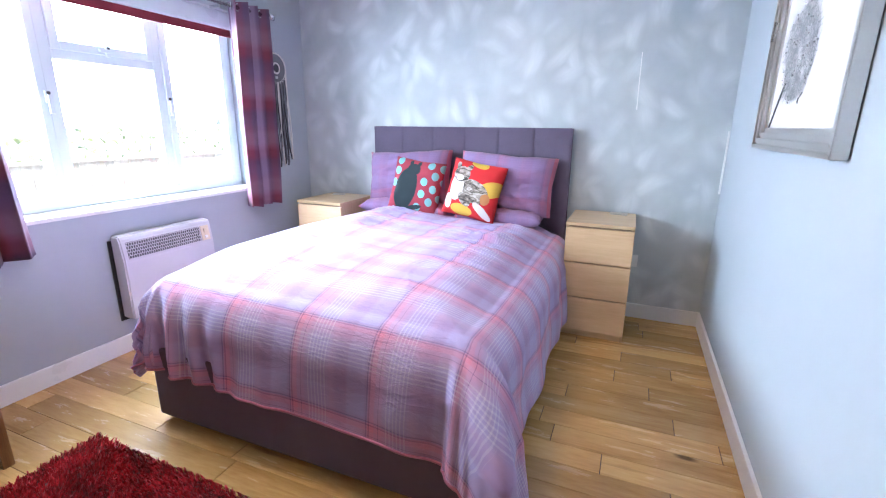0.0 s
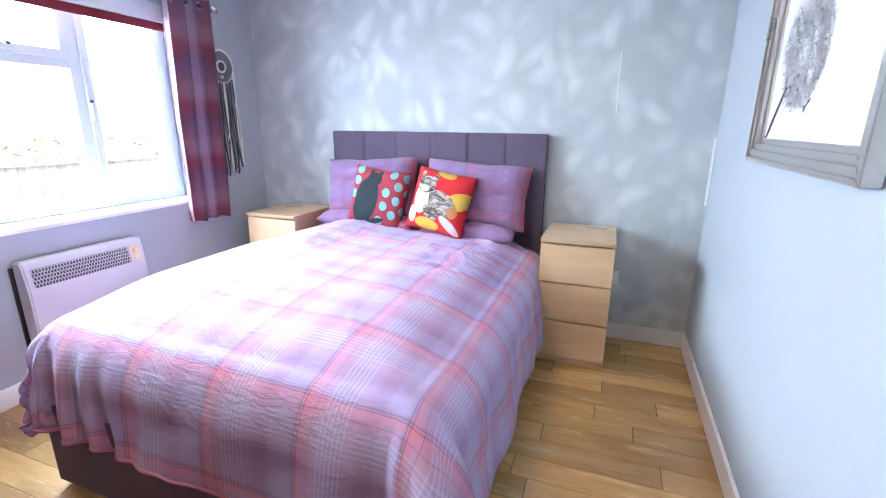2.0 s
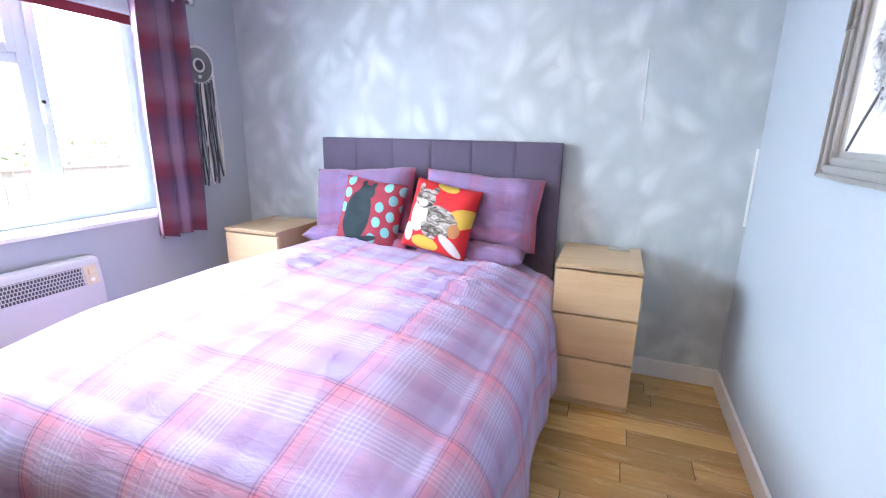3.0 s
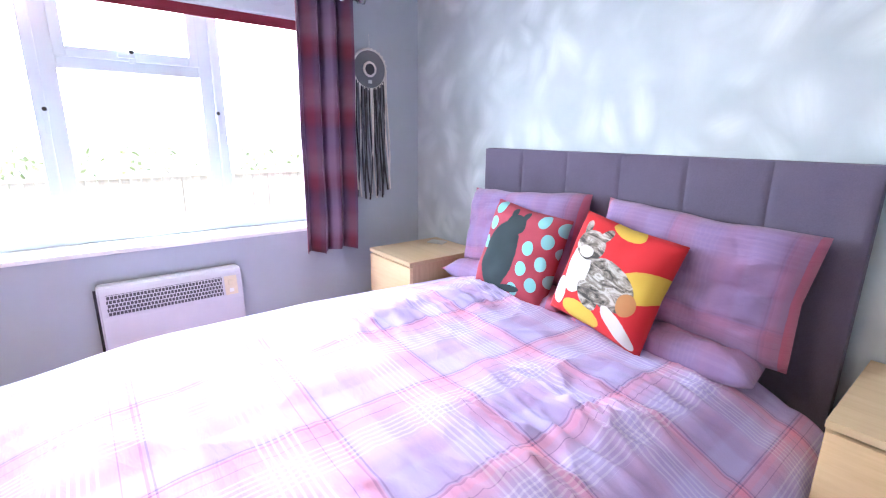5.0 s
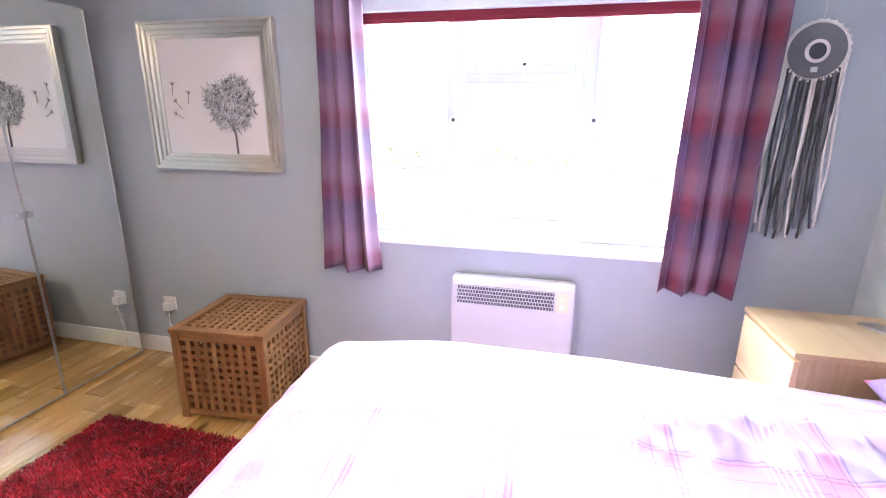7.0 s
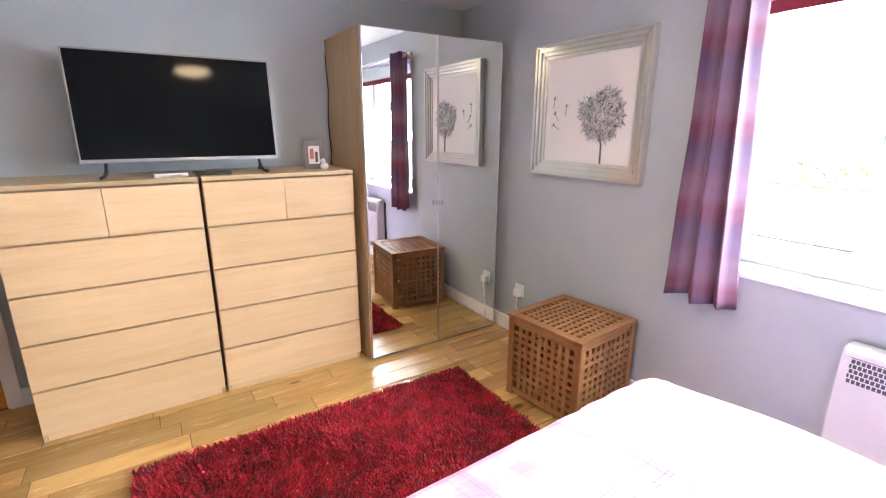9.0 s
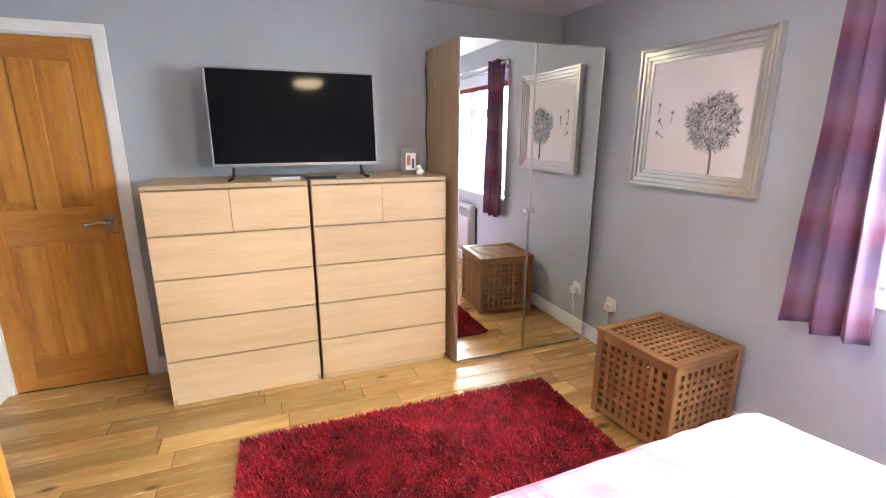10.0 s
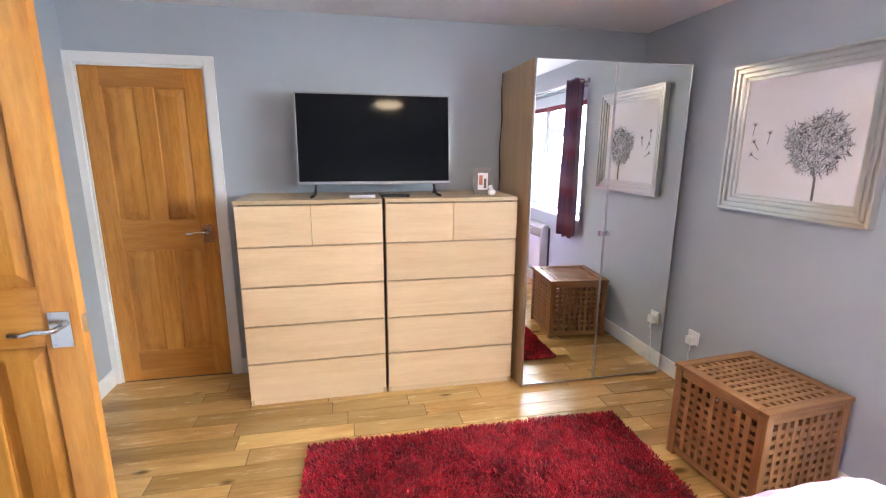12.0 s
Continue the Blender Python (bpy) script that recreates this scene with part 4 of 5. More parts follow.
drawer_unit("drawer_chest", (-0.212, 0.272, 0), 0.6, 0.80, 0.48, 1.225, (2, 1, 1, 1, 1), "tall oak-effect six-drawer chest beside the door", "drawer chests")
drawer_unit("drawer_chest", (-1.032, 0.275, 0), -0.8, 0.80, 0.48, 1.225, (2, 1, 1, 1, 1), "tall oak-effect six-drawer chest beside the wardrobe", "drawer chests")
drawer_unit("bedside_drawers", (-0.006, 4.138, 0), 180, 0.402, 0.475, 0.757, (1, 1, 1), "narrow oak-effect three-drawer bedside chest", "bedside drawers")
drawer_unit("bedside_drawers", (-2.055, 4.10, 0), 180, 0.402, 0.475, 0.757, (1, 1, 1), "narrow oak-effect three-drawer bedside chest near the window", "bedside drawers")

# ---- wardrobe ----
WX0, WX1, WY, WH = -2.462, -1.468, 0.612, 2.005
wardrobe = thing("wardrobe", ((WX0 + WX1) / 2, SOUTH, 0), "oak-effect wardrobe with two mirrored doors", "wardrobe")
wc = (WX0 + WX1) / 2
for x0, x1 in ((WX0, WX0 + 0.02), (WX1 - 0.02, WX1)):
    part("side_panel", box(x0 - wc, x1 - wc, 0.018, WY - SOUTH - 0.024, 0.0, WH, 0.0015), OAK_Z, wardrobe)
part("top", box(WX0 - wc + 0.02, WX1 - wc - 0.02, 0.018, WY - SOUTH - 0.026, WH - 0.022, WH - 0.001), OAK_X, wardrobe)
part("back_panel", box(WX0 - wc + 0.02, WX1 - wc - 0.02, 0.018, 0.03, 0.02, WH - 0.022), OAK_Z, wardrobe)
part("plinth", box(WX0 - wc + 0.02, WX1 - wc - 0.02, WY - SOUTH - 0.06, WY - SOUTH - 0.03, 0.0, 0.06), OAK_X, wardrobe)
half = (WX1 - WX0) / 2
for k in (0, 1):
    x0, x1 = WX0 - wc + k * half + 0.002, WX0 - wc + (k + 1) * half - 0.002
    yb, yf = WY - SOUTH - 0.022, WY - SOUTH
    door = part("door", box(x0 + 0.003, x1 - 0.003, yb, yf - 0.006, 0.028, WH - 0.006), BLACK, wardrobe, "mirrored door backing")
    part("mirror", box(x0 + 0.004, x1 - 0.004, yf - 0.005, yf, 0.03, WH - 0.008), MIRROR, door, "full-height mirror")
    for nm, a, b, c, d in (("edge_trim", x0, x0 + 0.004, 0.026, WH - 0.004), ("edge_trim", x1 - 0.004, x1, 0.026, WH - 0.004), ("edge_trim", x0 + 0.004, x1 - 0.004, 0.026, 0.03), ("edge_trim", x0 + 0.004, x1 - 0.004, WH - 0.008, WH - 0.004)):
        part(nm, box(a, b, yb, yf + 0.002, c, d), ALU, door)
    hx = -0.022 if k == 0 else 0.022
    part("knob", box(hx - 0.012, hx + 0.012, yf, yf + 0.014, 0.985, 1.015, 0.003), CHROME, door, "small square chrome knob")

single("cable", tube([(WX1 + 0.008, 0.075, WH - 0.004), (WX1 + 0.012, 0.07, 1.9), (WX1 + 0.007, 0.08, 1.7), (WX1 + 0.016, 0.07, 1.5), (WX1 + 0.008, 0.075, 1.32), (WX1 + 0.012, 0.07, 1.227)], 0.004, 6), BLACK, "thin black cable hanging down the wardrobe's side", "cable", smooth=True)

# ---- television ----
tv = thing("television", (-0.594, 0.33, 1.225), "black flat-screen television with a thin silver bezel", "television")
TILT_TV = Matrix.Translation((0, 0, 0.07)) @ Matrix.Rotation(radians(4.5), 4, "X")


def tv_part(name, bm, m, parent=tv, lab=""):
    bmesh.ops.transform(bm, matrix=TILT_TV, verts=bm.verts)
    return part(name, bm, m, parent, lab)


W2, H2 = 0.452, 0.525
tv_part("back_cover", box(-W2 + 0.01, W2 - 0.01, -0.045, 0.0, 0.02, H2 - 0.01, 0.012), BLACK)
tv_part("screen", box(-W2 + 0.007, W2 - 0.007, 0.0, 0.012, 0.018, H2 - 0.007, 0.001), SCREEN, tv, "glossy dark screen")
for nm, a, b, c, d in (("bezel", -W2, W2, 0.0, 0.018), ("bezel", -W2, W2, H2 - 0.007, H2), ("bezel", -W2, -W2 + 0.007, 0.018, H2 - 0.007), ("bezel", W2 - 0.007, W2, 0.018, H2 - 0.007)):
    tv_part(nm, box(a, b, -0.012, 0.016, c, d, 0.002), BEZEL, tv, "thin silver bezel")
for s in (-1, 1):
    bm = tube([(s * 0.35, 0.0, 0.085), (s * 0.355, 0.01, 0.04), (s * 0.36, 0.05, 0.012), (s * 0.375, 0.10, 0.008)], 0.008, 8)
    tube([(s * 0.355, 0.01, 0.04), (s * 0.36, -0.05, 0.012), (s * 0.375, -0.11, 0.008)], 0.008, 8, bm)
    part("foot", bm, BLACK, tv, "splayed black foot", True)
box_bm = box(-0.075, 0.075, -0.04, 0.04, 0, 0.018, 0.003)
single("media_box", box_bm, ALU, "small grey media box lying on the chest", "media box", at=(-0.50, 0.40, 1.225), rz=8)
single("remote_control", box(-0.085, 0.085, -0.02, 0.02, 0, 0.016, 0.005), BLACK, "black remote control on the drawer chest", "remote control", at=(-0.70, 0.41, 1.225), rz=-6)

# ---- glass photo block and figurine ----
photo = thing("photo_frame", (-1.262, 0.33, 1.225), "small glass photo frame standing on the chest", "photo frame", rz=-8)
GLASSY, _nt, _b = mk("smoked_frame_glass")
_b.inputs["Base Color"].default_value = (0.20, 0.18, 0.165, 1)
_b.inputs["Roughness"].default_value = 0.12
part("glass", box(-0.058, 0.058, -0.008, 0.0, 0, 0.165, 0.002), GLASSY, photo, "grey reflective glass border")
part("photo", box(-0.032, 0.032, 0.0, 0.003, 0.03, 0.135), PRINT, photo, "pale photograph")
part("photo_motif", box(-0.022, -0.006, 0.003, 0.005, 0.04, 0.10), INK, photo, "dark shape in the photograph")
part("photo_motif", box(0.002, 0.024, 0.003, 0.005, 0.06, 0.12), plain("terracotta_print", (0.42, 0.16, 0.09), 0.5), photo, "reddish shape in the photograph")
fig = bmesh.new()
bmesh.ops.create_uvsphere(fig, u_segments=16, v_segments=10, radius=0.02, matrix=pose(0, 0, 0.02) @ Matrix.Diagonal((1.3, 0.9, 1.0, 1)))
bmesh.ops.create_uvsphere(fig, u_segments=16, v_segments=10, radius=0.015, matrix=pose(0.008, 0, 0.05))
single("figurine", fig, PLASTIC, "tiny white china ornament on the chest", "ornament", at=(-1.30, 0.40, 1.225), smooth=True)


# ---- framed dandelion prints ----
def dandelion(rnd, cx, cz, R, n=560, thick=1.0, fluffy=0.2):
    """Many short strokes that spread from a seed head."""
    bm = bmesh.new()
    for _ in range(n):
        a = rnd.uniform(0, 2 * math.pi)
        r0 = R * math.sqrt(rnd.uniform(0.0, 0.85)) * (1 - 0.25 * math.exp(-((a - 2.0) / 0.3) ** 2) + 0.15 * math.exp(-((a - 2.7) / 0.4) ** 2))
        ln = R * rnd.uniform(0.08, 0.2)
        tw = a + rnd.uniform(-1.7, 1.7)
        p = Vector((cx + r0 * math.cos(a), 0, cz + r0 * math.sin(a) * 0.96))
        q = p + Vector((math.cos(tw), 0, math.sin(tw))) * ln
        s = Vector((-math.sin(tw), 0, math.cos(tw))) * 0.0022 * thick * rnd.uniform(0.6, 1.6)
        y = rnd.uniform(0.001, 0.004)
        vs = [bm.verts.new(v) for v in (p - s + Vector((0, y, 0)), q - s * 0.4 + Vector((0, y, 0)), q + s * 0.4 + Vector((0, y, 0)), p + s + Vector((0, y, 0)))]
        bm.faces.new(vs)
        for k in (-0.5, 0.0, 0.5):
            e = q + Vector((math.cos(tw + k * 1.6), 0, math.sin(tw + k * 1.6))) * ln * 0.4
            w = s * 0.5
            bm.faces.new([bm.verts.new(v + Vector((0, y + 0.0006, 0))) for v in (q - w, e, q + w)])
    bmesh.ops.recalc_face_normals(bm, faces=bm.faces)
    return bm


def seedling(cx, cz, turn, size):
    bm = rod((cx, 0.002, cz), (cx + size * math.cos(turn), 0.002, cz + size * math.sin(turn)), 0.0014, seg=5)
    for k in range(-3, 4):
        a = turn + math.pi + k * 0.35
        rod((cx, 0.002, cz), (cx + size * 0.42 * math.cos(a), 0.002, cz + size * 0.42 * math.sin(a)), 0.0012, 0.0004, 5, bm)
    return bm


def mirror_x(bm):
    bmesh.ops.scale(bm, vec=(-1, 1, 1), verts=bm.verts)
    bmesh.ops.reverse_faces(bm, faces=bm.faces)


def framed_print(at, rz, w, h, label, flip, mould=0.085):
    """A stepped silver frame in the x-z plane with its back to the wall at y 0 and its face to +y."""
    ob = thing("framed_picture", at, label, "picture", "dandelion pictures", rz=rz)
    steps = ((0.0, 0.016, 0.046), (0.016, 0.024, 0.034), (0.024, 0.042, 0.041), (0.042, 0.050, 0.028), (0.050, 0.066, 0.034), (0.066, mould, 0.021))
    for side in range(4):
        bm = bmesh.new()
        for a, b, dep in steps:
            def corner(o, k):
                x, z = w / 2 - o, h / 2 - o
                return [(-x, -z), (x, -z), (x, z), (-x, z)][k % 4]
            o1, o2, i1, i2 = corner(a, side), corner(a, side + 1), corner(b, side), corner(b, side + 1)
            back, face = 0.004, dep
            v = [bm.verts.new((p[0], y, p[1])) for y in (back, face) for p in (o1, o2, i2, i1)]
            for q in ((0, 1, 2, 3), (4, 5, 6, 7), (0, 1, 5, 4), (1, 2, 6, 5), (2, 3, 7, 6), (3, 0, 4, 7)):
                bm.faces.new([v[i] for i in q])
        bmesh.ops.recalc_face_normals(bm, faces=bm.faces)
        bmesh.ops.bevel(bm, geom=[e for e in bm.edges], offset=0.0025, segments=2, affect="EDGES")
        part("frame_moulding", bm, SILVER, ob, "stepped champagne-silver moulding")
    part("print", box(-w / 2 + mould - 0.004, w / 2 - mould + 0.004, 0.004, 0.012, -h / 2 + mould - 0.004, h / 2 - mould + 0.004), PRINT, ob, "pale pink-grey print")
    rnd = random.Random(5 if flip > 0 else 9)
    cx, cz, R = (0.105 * flip, -0.028, 0.152) if flip > 0 else (-0.13, -0.055, 0.19)
    zb = -h / 2 + mould
    heads = [dandelion(rnd, cx, cz, R, 400, 1.15), dandelion(rnd, cx, cz, R, 320, 1.3)]
    for nm, bm, m in (("seed_head", heads[0], INK if flip > 0 else BEAD), ("seed_head", heads[1], BEAD)):
        mirror_x(bm)
        bmesh.ops.translate(bm, vec=(0, 0.012 if bm is heads[0] else 0.0135, 0), verts=bm.verts)
        part(nm, bm, m, ob, "grey dandelion seed head")
    bm = bmesh.new()
    for _ in range(220 if flip > 0 else 60):
        a, r0 = rnd.uniform(0, 2 * math.pi), R * math.sqrt(rnd.uniform(0.02, 1.0))
        bmesh.ops.create_icosphere(bm, subdivisions=1, radius=rnd.uniform(0.0018, 0.0036), matrix=pose(-cx - r0 * math.cos(a), 0.018, cz + r0 * math.sin(a)))
    tagged(part("glitter", bm, GLITTER, ob), "raised silver glitter beads", kind="stuff")
    if flip > 0:
        bm = tube([(cx + 0.0, 0.014, cz - R * 0.7), (cx + 0.012, 0.014, (cz + zb) / 2 - 0.03), (cx + 0.014, 0.014, zb + 0.003)], 0.005, 6)
        mirror_x(bm)
        part("stem", bm, INK, ob)
        for sx, sz, tr in ((-0.245, 0.065, -1.7), (-0.235, -0.02, -0.9), (-0.24, -0.085, -0.5), (-0.15, 0.02, -1.7)):
            bm = seedling(sx, sz, tr, 0.05)
            mirror_x(bm)
            bmesh.ops.translate(bm, vec=(0, 0.012, 0), verts=bm.verts)
            part("floating_seed", bm, INK, ob)
    else:
        bm = tube([(cx - 0.11, 0.014, cz - R * 0.55), (cx - 0.18, 0.014, cz - 0.19), (cx - 0.24, 0.014, zb + 0.003)], 0.004, 6)
        mirror_x(bm)
        part("stem", bm, INK, ob)
        for sx, sz, tr in ((0.10, 0.16, 0.9), (0.14, 0.22, 0.7), (-0.04, -0.23, 0.6), (0.19, 0.10, 0.9)):
            bm = seedling(sx, sz, tr, 0.04)
            mirror_x(bm)
            bmesh.ops.translate(bm, vec=(0, 0.012, 0), verts=bm.verts)
            part("floating_seed", bm, INK, ob)
    return ob


framed_print((WEST, 1.285, 1.566), -90, 0.79, 0.755, "dandelion print in a stepped champagne-silver frame near the window", 1)
framed_print((EAST, 3.06, 1.66), 90, 0.95, 0.83, "dandelion print in a stepped silver frame beside the bed", -1)

# ---- dream catcher ----
dream = thing("dream_catcher", (WEST + 0.018, 4.042, 1.745), "grey and white dream catcher with long ribbons on the wall", "dream catcher")
YARN = weave("charcoal_yarn", (0.045, 0.05, 0.058))
IVORY = weave("ivory_cord", (0.74, 0.71, 0.67))
MIDGREY = weave("mid_grey_ribbon", (0.17, 0.18, 0.21))
part("web", rod((-0.004, 0, 0), (0.004, 0, 0), 0.104, seg=40), weave("grey_crochet", (0.15, 0.155, 0.17), grain=220), dream, "grey crocheted disc")
part("outer_ring", ring((0, 0, 0), (1, 0, 0), 0.108, 0.007), IVORY, dream, "ivory wound ring", True)
part("inner_ring", ring((0.006, 0, 0), (1, 0, 0), 0.037, 0.007, 28), IVORY, dream, "ivory inner ring", True)
part("eye", rod((0.004, 0, 0), (0.008, 0, 0), 0.031, seg=24), YARN, dream)
for k in range(26):
    a = k * 2 * math.pi / 26
    bm = bmesh.new()
    bmesh.ops.create_icosphere(bm, subdivisions=1, radius=0.006, matrix=pose(0.006, 0.112 * math.cos(a), 0.112 * math.sin(a)))
    part("bead", bm, IVORY, dream)
part("charm", box(0.004, 0.010, -0.012, 0.012, -0.078, -0.058, 0.003), ALU, dream, "small silver charm")
part("hanging_loop", tube([(0, 0, 0.11), (0, 0.004, 0.15), (0.0, 0.0, 0.19)], 0.0015, 6), IVORY, dream)
rnd = random.Random(3)
for k in range(22):
    y = -0.108 + k * 0.0103
    start = -math.sqrt(max(0.0, 0.108 ** 2 - y * y)) * 0.97
    end = -0.70 - 0.06 * rnd.random() if 2 < k < 19 else -0.66 - 0.06 * rnd.random()
    pts = []
    for j in range(9):
        f = j / 8
        pts.append((0.004 + 0.006 * math.sin(f * 7 + k) * f, y * (1 + 0.15 * f) + 0.012 * f * math.sin(f * 6 + k * 1.7), start + (end - start) * f))
    part("ribbon", tube(pts, 0.0055, 6), IVORY if k in (0, 1, 4, 11, 12, 20, 21) else (MIDGREY if k % 3 == 0 else YARN), dream, "", True)

# ---- slatted storage cube ----
cube = thing("storage_cube", (-2.235, 1.547, 0), "slatted acacia-wood storage cube with a lattice lid", "storage box", rz=5.0)
HB, HZ, LW = 0.218, 0.485, 0.243
for sx in (-1, 1):
    for sy in (-1, 1):
        part("corner_post", box(sx * HB - 0.02, sx * HB + 0.02, sy * HB - 0.02, sy * HB + 0.02, 0.0, 0.462, 0.004), ACACIA_Z, cube)


def lattice(parent, fn, mats, nx, nz, w, h, z0):
    """Crossing slats over a w by h field; fn maps (a0, a1, depth0, depth1, z0, z1) to a block."""
    cw, ch = w / nx, h / nz
    for k in range(1, nx):
        a = -w / 2 + k * cw
        part("slat", fn(a - cw * 0.27, a + cw * 0.27, 0.0, 0.008, z0, z0 + h), mats[1], parent)
    for k in range(1, nz):
        z = z0 + k * ch
        part("slat", fn(-w / 2, w / 2, 0.0012, 0.009, z - ch * 0.27, z + ch * 0.27), mats[0], parent)


for side in range(4):
    rot = Matrix.Rotation(side * math.pi / 2, 4, "Z")

    def face(a0, a1, d0, d1, z0, z1, rot=rot, bev=0.0015):
        bm = box(a0, a1, -HB - 0.014 + d0, -HB - 0.014 + d1, z0, z1, bev)
        bmesh.ops.transform(bm, matrix=rot, verts=bm.verts)
        return bm
    hor = ACACIA_X if side % 2 == 0 else ACACIA_Y
    part("rail", face(-HB + 0.02, HB - 0.02, 0.0, 0.022, 0.425, 0.462, bev=0.003), hor, cube)
    part("rail", face(-HB + 0.02, HB - 0.02, 0.0, 0.022, 0.018, 0.055, bev=0.003), hor, cube)
    lattice(cube, face, (hor, ACACIA_Z), 9, 9, 2 * HB - 0.04, 0.37, 0.055)
lid = part("lid", box(-LW, LW, -LW, -LW + 0.05, 0.463, HZ, 0.004), ACACIA_X, cube, "hinged lattice lid")
part("lid_rail", box(-LW, LW, LW - 0.05, LW, 0.463, HZ, 0.004), ACACIA_X, lid)
part("lid_rail", box(-LW, -LW + 0.05, -LW + 0.05, LW - 0.05, 0.463, HZ, 0.004), ACACIA_Y, lid)
part("lid_rail", box(LW - 0.05, LW, -LW + 0.05, LW - 0.05, 0.463, HZ, 0.004), ACACIA_Y, lid)
inner = LW - 0.05
for k in range(1, 10):
    a = -inner + k * 2 * inner / 10
    part("lid_slat", box(a - 0.0105, a + 0.0105, -inner, inner, 0.467, 0.480, 0.0015), ACACIA_Y, lid)
    part("lid_slat", box(-inner, inner, a - 0.0105, a + 0.0105, 0.468, 0.4812, 0.0015), ACACIA_X, lid)
part("floor_panel", box(-HB, HB, -HB, HB, 0.02, 0.03), ACACIA_X, cube)


# ---- sockets ----
def socket(at, rz, plug, label):
    ob = thing("wall_socket", at, label, "socket", rz=rz)
    w = 0.043 if plug else 0.073
    part("plate", box(-w, w, 0.0, 0.010, -0.043, 0.043, 0.003), PLASTIC, ob)
    for x in (0.024,) if plug else (-0.018, 0.05):
        part("switch", box(x - 0.008, x + 0.008, 0.010, 0.014, 0.012, 0.034, 0.001), PLASTIC, ob)
    if plug:
        pl = part("plug", box(-0.030, 0.024, 0.010, 0.045, -0.04, 0.010, 0.007), PLASTIC, ob, "white plug")
        part("cable", tube([(-0.004, 0.03, -0.038), (-0.005, 0.032, -0.08), (0.002, 0.026, -0.15), (-0.010, 0.012, -0.235), (0.004, 0.02, -0.30), (0.012, 0.03, -0.336)], 0.004), PLASTIC, pl, "white flex", True)
        part("cable", tube([(-0.004, 0.03, -0.038), (-0.014, 0.034, -0.07), (0.004, 0.028, -0.11), (-0.018, 0.024, -0.17)], 0.0035), PLASTIC, pl, "white flex", True)


socket((WEST, 0.80, 0.345), -90, True, "white single wall socket with a plug and flex")
socket((0.168, NORTH, 0.42), 180, False, "white double wall socket beside the bedside chest")
single("remote_control", box(-0.05, 0.05, -0.035, 0.035, 0, 0.009, 0.003), SILVER, "small grey remote lying on the bedside chest", "remote control", at=(-2.13, 4.25, 0.757), rz=25)
single("remote_control", box(-0.055, 0.055, -0.03, 0.03, 0, 0.010, 0.003), SILVER, "small grey remote lying on the bedside chest", "remote control", at=(0.085, 4.30, 0.757), rz=-5)
single("pull_cord", tube([(0.118, NORTH - 0.003, 1.79), (0.119, NORTH - 0.003, 1.6), (0.122, NORTH - 0.003, 1.44)], 0.0028), PLASTIC, "short white pull cord fixed to the wallpaper", "pull cord")
single("corner_trunking", box(EAST - 0.012, EAST - 0.001, NORTH - 0.012, NORTH - 0.001, 0.92, 1.31, 0.002), PLASTIC, "thin white cable trunking in the wall corner", "trunking")

# ---- ceiling lamp ----
lamp = thing("ceiling_light", (-0.87, 2.38, CEIL), "lit round flush ceiling light with a warm opal glass", "ceiling light")
part("base", rod((0, 0, -0.02), (0, 0, 0), 0.15, seg=40), WHITE, lamp)
dome = bmesh.new()
bmesh.ops.create_uvsphere(dome, u_segments=32, v_segments=16, radius=0.14, matrix=pose(0, 0, -0.02) @ Matrix.Diagonal((1, 1, 0.3, 1)))
bmesh.ops.delete(dome, geom=[v for v in dome.verts if v.co.z > -0.0195], context="VERTS")
part("shade", dome, LAMP, lamp, "glowing opal glass shade", True)

# ---- shag rug ----
RX0, RX1, RY0, RY1 = -1.885, -0.165, 0.965, 2.03
rug = thing("shag_rug", ((RX0 + RX1) / 2, (RY0 + RY1) / 2, 0), "deep red shaggy pile rug on the oak floor", "rug", rz=-0.6)
rw, rl = (RX1 - RX0) / 2, (RY1 - RY0) / 2
part("backing", box(-rw + 0.015, rw - 0.015, -rl + 0.015, rl - 0.015, 0.001, 0.012, 0.003), weave("dark_red_backing", (0.12, 0.004, 0.012)), rug)
SHAG, _nt, _b = mk("red_shag_yarn")
_isl = _nt.nodes.new("ShaderNodeNewGeometry").outputs["Random Per Island"]
_big = fuzz(_nt, coords(_nt, "Object"), 11.0, 4, 0.65)
_mix = calc(_nt, "MULTIPLY_ADD", _isl, 0.42, calc(_nt, "MULTIPLY", ramp(_nt, _big, [(0.36, (0, 0, 0)), (0.62, (1, 1, 1))]), 0.5))
put(_nt, _b.inputs["Base Color"], ramp(_nt, _mix, [(0.12, (0.15, 0.001, 0.009)), (0.5, (0.42, 0.006, 0.022)), (0.85, (0.64, 0.018, 0.04))]))
_b.inputs["Roughness"].default_value = 0.55
_b.inputs["Sheen Weight"].default_value = 0.08
rng = np.random.default_rng(4)
N = 58000
px, py = rng.uniform(-rw + 0.004, rw - 0.004, N), rng.uniform(-rl + 0.004, rl - 0.004, N)
lean_a = np.sin(px * 5.1) * 1.3 + np.cos(py * 6.3 + px * 2.0) * 1.4 + rng.normal(0, 0.9, N)
ln, hgt = rng.uniform(0.003, 0.014, N), rng.uniform(0.018, 0.034, N)
wd, sd = rng.uniform(0.002, 0.004, N), rng.uniform(0, 2 * np.pi, N)
cw, sw = np.cos(sd) * wd, np.sin(sd) * wd
mx_, my_ = px + np.cos(lean_a) * ln * 0.35, py + np.sin(lean_a) * ln * 0.35
tx, ty = px + np.cos(lean_a) * ln, py + np.sin(lean_a) * ln
z0, zm, zt = np.full(N, 0.008), hgt * 0.7, hgt
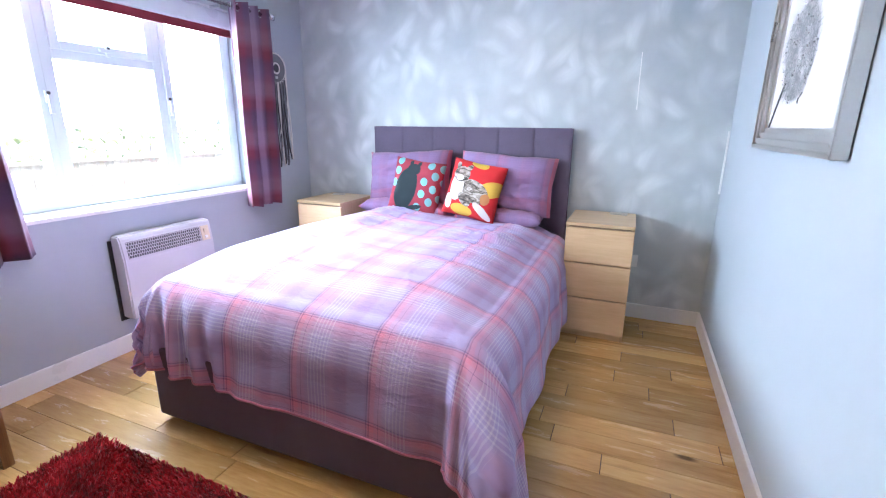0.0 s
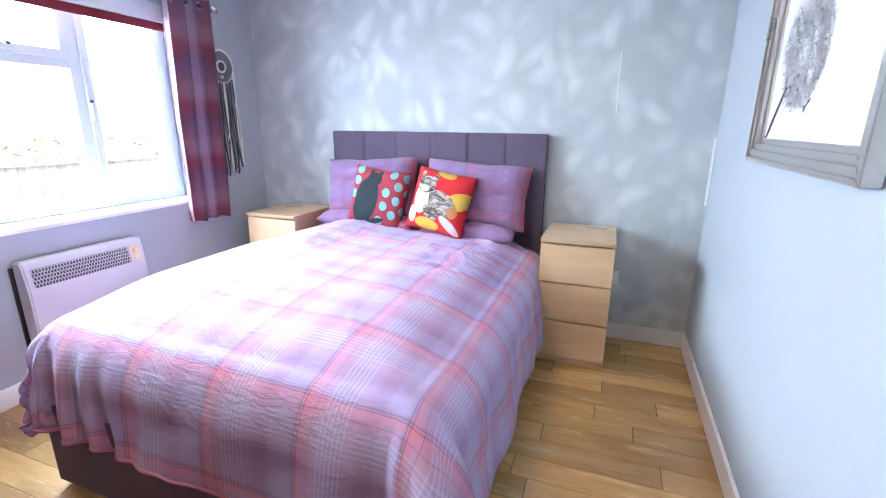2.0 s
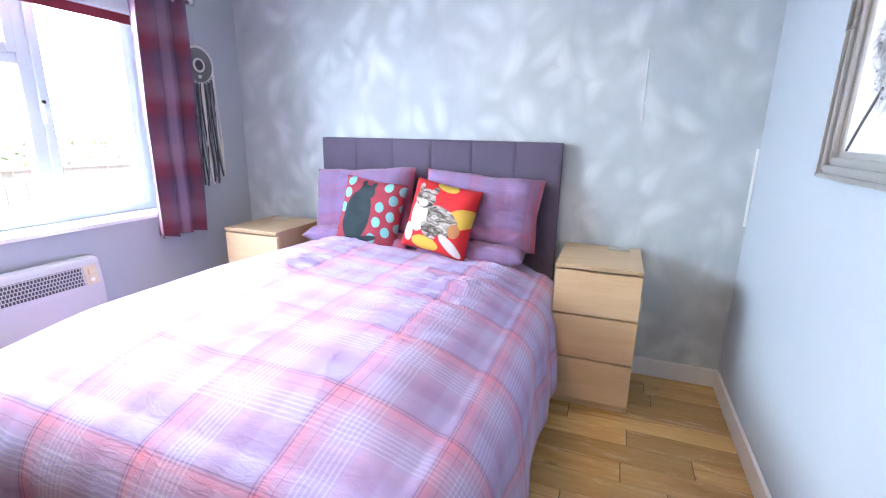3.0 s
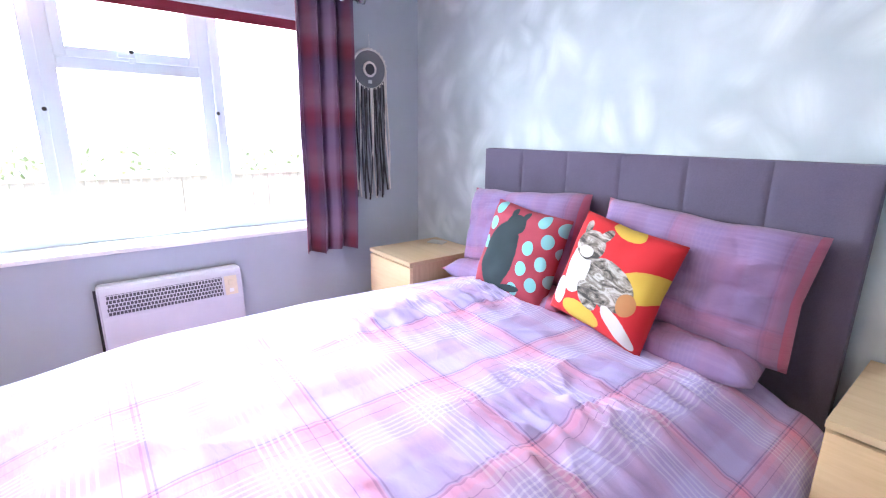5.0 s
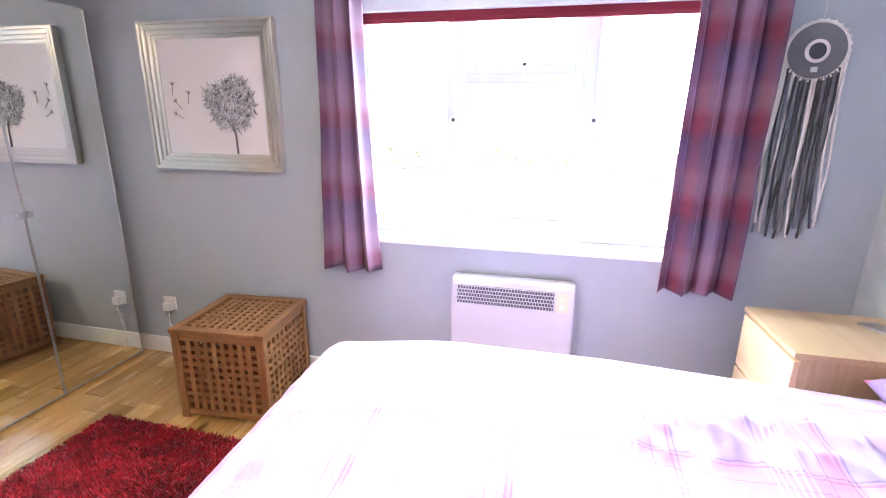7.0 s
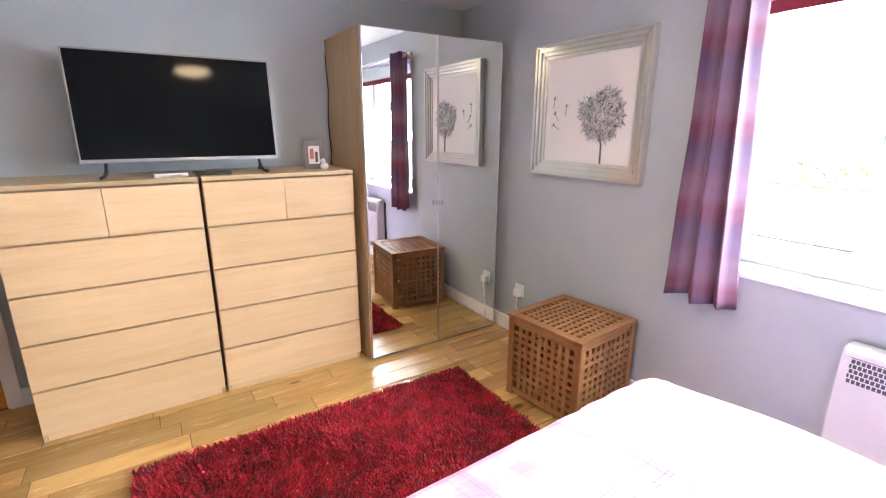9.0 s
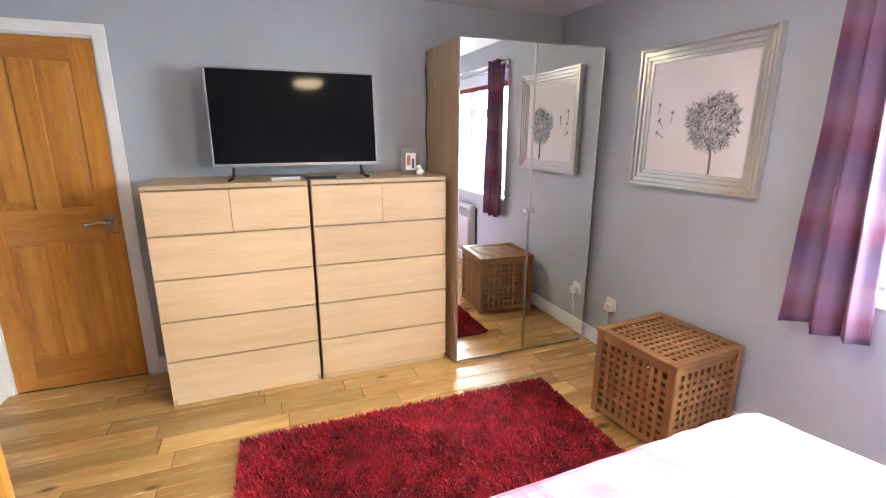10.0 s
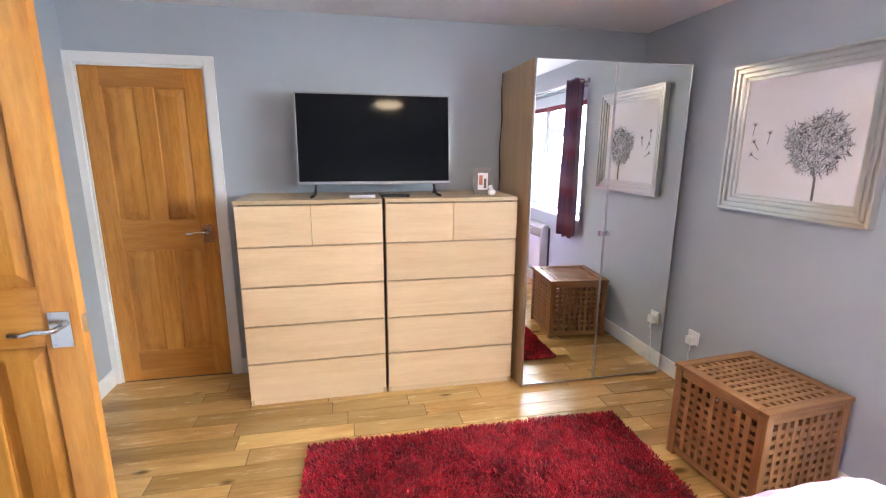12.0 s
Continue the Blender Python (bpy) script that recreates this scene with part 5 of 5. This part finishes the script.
verts = np.stack([np.stack([px - cw, py - sw, z0], 1), np.stack([px + cw, py + sw, z0], 1), np.stack([mx_ + cw, my_ + sw, zm], 1), np.stack([mx_ - cw, my_ - sw, zm], 1),
                  np.stack([tx + cw * 0.4, ty + sw * 0.4, zt], 1), np.stack([tx - cw * 0.4, ty - sw * 0.4, zt], 1)], 1).reshape(-1, 3)
base_i = np.arange(N)[:, None] * 6
faces = np.concatenate([base_i + np.array([0, 1, 2, 3]), base_i + np.array([3, 2, 4, 5])]).tolist()
me = bpy.data.meshes.new("yarn")
me.from_pydata(verts.tolist(), [], faces)
me.materials.append(SHAG)
pile = new("yarn", me)
pile.parent = rug
tagged(pile, "deep red shaggy yarn pile", kind="stuff")

# ---- garden beyond the window ----
LAWN = plain("pale_gravel_yard", (0.25, 0.24, 0.225), 0.9, vary=0.2, grain=30)
single("ground", box(-900, 900, -900, 900, -0.4, -0.3), LAWN, "pale gravel garden ground outside the window", "gravel", "structure")
FENCE = wood("weathered_fence_board", "z", (0.26, 0.22, 0.18), (0.36, 0.31, 0.26), (0.46, 0.41, 0.35), 0.8, 8, 2.0)
fence = thing("garden_fence", (-9.0, 5.0, -0.3), "weathered wooden garden fence with a top rail", "fence")
fb = box(-0.012, 0.012, 0.0, 0.135, 0.03, 0.93, 0.003)
board = finish("board", fb, FENCE)
for k in range(90):
    o = new("board", board)
    o.parent = fence
    o.matrix_basis = pose(0.012 * (k % 2), -6.5 + k * 0.145, 0)
part("top_rail", box(-0.05, 0.05, -6.6, 6.6, 0.93, 0.975, 0.004), FENCE, fence)
for k in range(8):
    part("post", box(-0.09, -0.012, -6.5 + k * 1.83, -6.42 + k * 1.83, 0, 1.02, 0.004), FENCE, fence)
LEAF, _nt, _b = mk("hedge_leaf")
_isl = _nt.nodes.new("ShaderNodeNewGeometry").outputs["Random Per Island"]
put(_nt, _b.inputs["Base Color"], ramp(_nt, _isl, [(0.0, (0.10, 0.13, 0.05)), (0.6, (0.16, 0.20, 0.08)), (1.0, (0.26, 0.24, 0.12))]))
_b.inputs["Roughness"].default_value = 0.6
_tr = _nt.nodes.new("ShaderNodeBsdfTranslucent")
_tr.inputs[0].default_value = (0.30, 0.32, 0.16, 1)
_mx = _nt.nodes.new("ShaderNodeMixShader")
_mx.inputs[0].default_value = 0.5
put(_nt, _mx.inputs[1], _b.outputs[0])
put(_nt, _mx.inputs[2], _tr.outputs[0])
put(_nt, _nt.nodes["Material Output"].inputs[0], _mx.outputs[0])


def shrub(at, r, h, seed):
    ob = thing("garden_shrub", at, "leafy green shrub behind the garden fence", "shrub", "shrubs by the fence")
    g = np.random.default_rng(seed)
    n = 240
    a, e = g.uniform(0, 2 * np.pi, n), np.arccos(g.uniform(-0.2, 1, n))
    lump = 1 + 0.22 * np.sin(a * 3 + seed) + 0.18 * np.sin(e * 5 + a * 2)
    rad = r * lump * g.uniform(0.55, 1.0, n) ** 0.6
    c = np.stack([rad * np.sin(e) * np.cos(a), rad * np.sin(e) * np.sin(a), h * 0.45 + rad * np.cos(e) * h / (2 * r)], 1)
    s = g.normal(0, 1, (n, 2, 3)) * 0.035
    v = np.stack([c - s[:, 0], c + s[:, 1] * 0.6, c + s[:, 0], c - s[:, 1] * 0.6], 1).reshape(-1, 3)
    m = bpy.data.meshes.new("leaves")
    m.from_pydata(v.tolist(), [], (np.arange(n)[:, None] * 4 + np.arange(4)).tolist())
    m.materials.append(LEAF)
    o = new("leaves", m)
    o.parent = ob
    tagged(o, kind="stuff")
    bm = rod((0, 0, 0), (0.05, 0.02, h * 0.5), 0.05, 0.02)
    for k in range(5):
        t = k * 1.3 + seed
        rod((0.02, 0.01, h * 0.25), (r * 0.6 * math.cos(t), r * 0.6 * math.sin(t), h * 0.7), 0.022, 0.006, 6, bm)
    part("trunk", bm, FENCE, ob)


for k, (y, r, h) in enumerate(((0.2, 1.0, 1.9), (2.2, 0.9, 1.6), (4.2, 1.1, 2.1), (6.4, 1.0, 1.9), (8.3, 1.1, 2.0), (10.6, 1.2, 2.4))):
    shrub((-10.3, y, -0.3), r, h, k + 2)

# ---- floor boards, last ----
floor = single("floor", box(WEST - 0.3, 2.3, SOUTH - 0.3, NORTH + T, -0.12, -0.003), GAP, "dark underlay beneath the oak boards", "floor", "structure")
floor["label"] = "honey-coloured knotty oak plank floor"
rnd = random.Random(11)
shared = {}
BW = 0.1255
y = SOUTH
while y < NORTH - 0.001:
    y1 = min(y + BW, NORTH)
    x = WEST - rnd.uniform(0.0, 0.9)
    while x < LOBBY + 0.15:
        ln_ = rnd.choice((0.45, 0.6, 0.75, 0.9, 1.05, 1.2))
        a, b = max(x, WEST), min(x + ln_, LOBBY + 0.15)
        x += ln_
        if y > JOG:
            b = min(b, EAST)
        if b - a < 0.03:
            continue
        key = (round(b - a, 3), round(y1 - y, 3))
        if key not in shared:
            shared[key] = finish("plank", box(-key[0] / 2 + 0.0016, key[0] / 2 - 0.0016, -key[1] / 2 + 0.0009, key[1] / 2 - 0.0009, -0.014, 0.0, 0.0022), PLANK)
        o = new("plank", shared[key])
        o.parent = floor
        o.matrix_basis = pose((a + b) / 2, (y + y1) / 2, rnd.uniform(-0.0004, 0.0004))
    y = y1
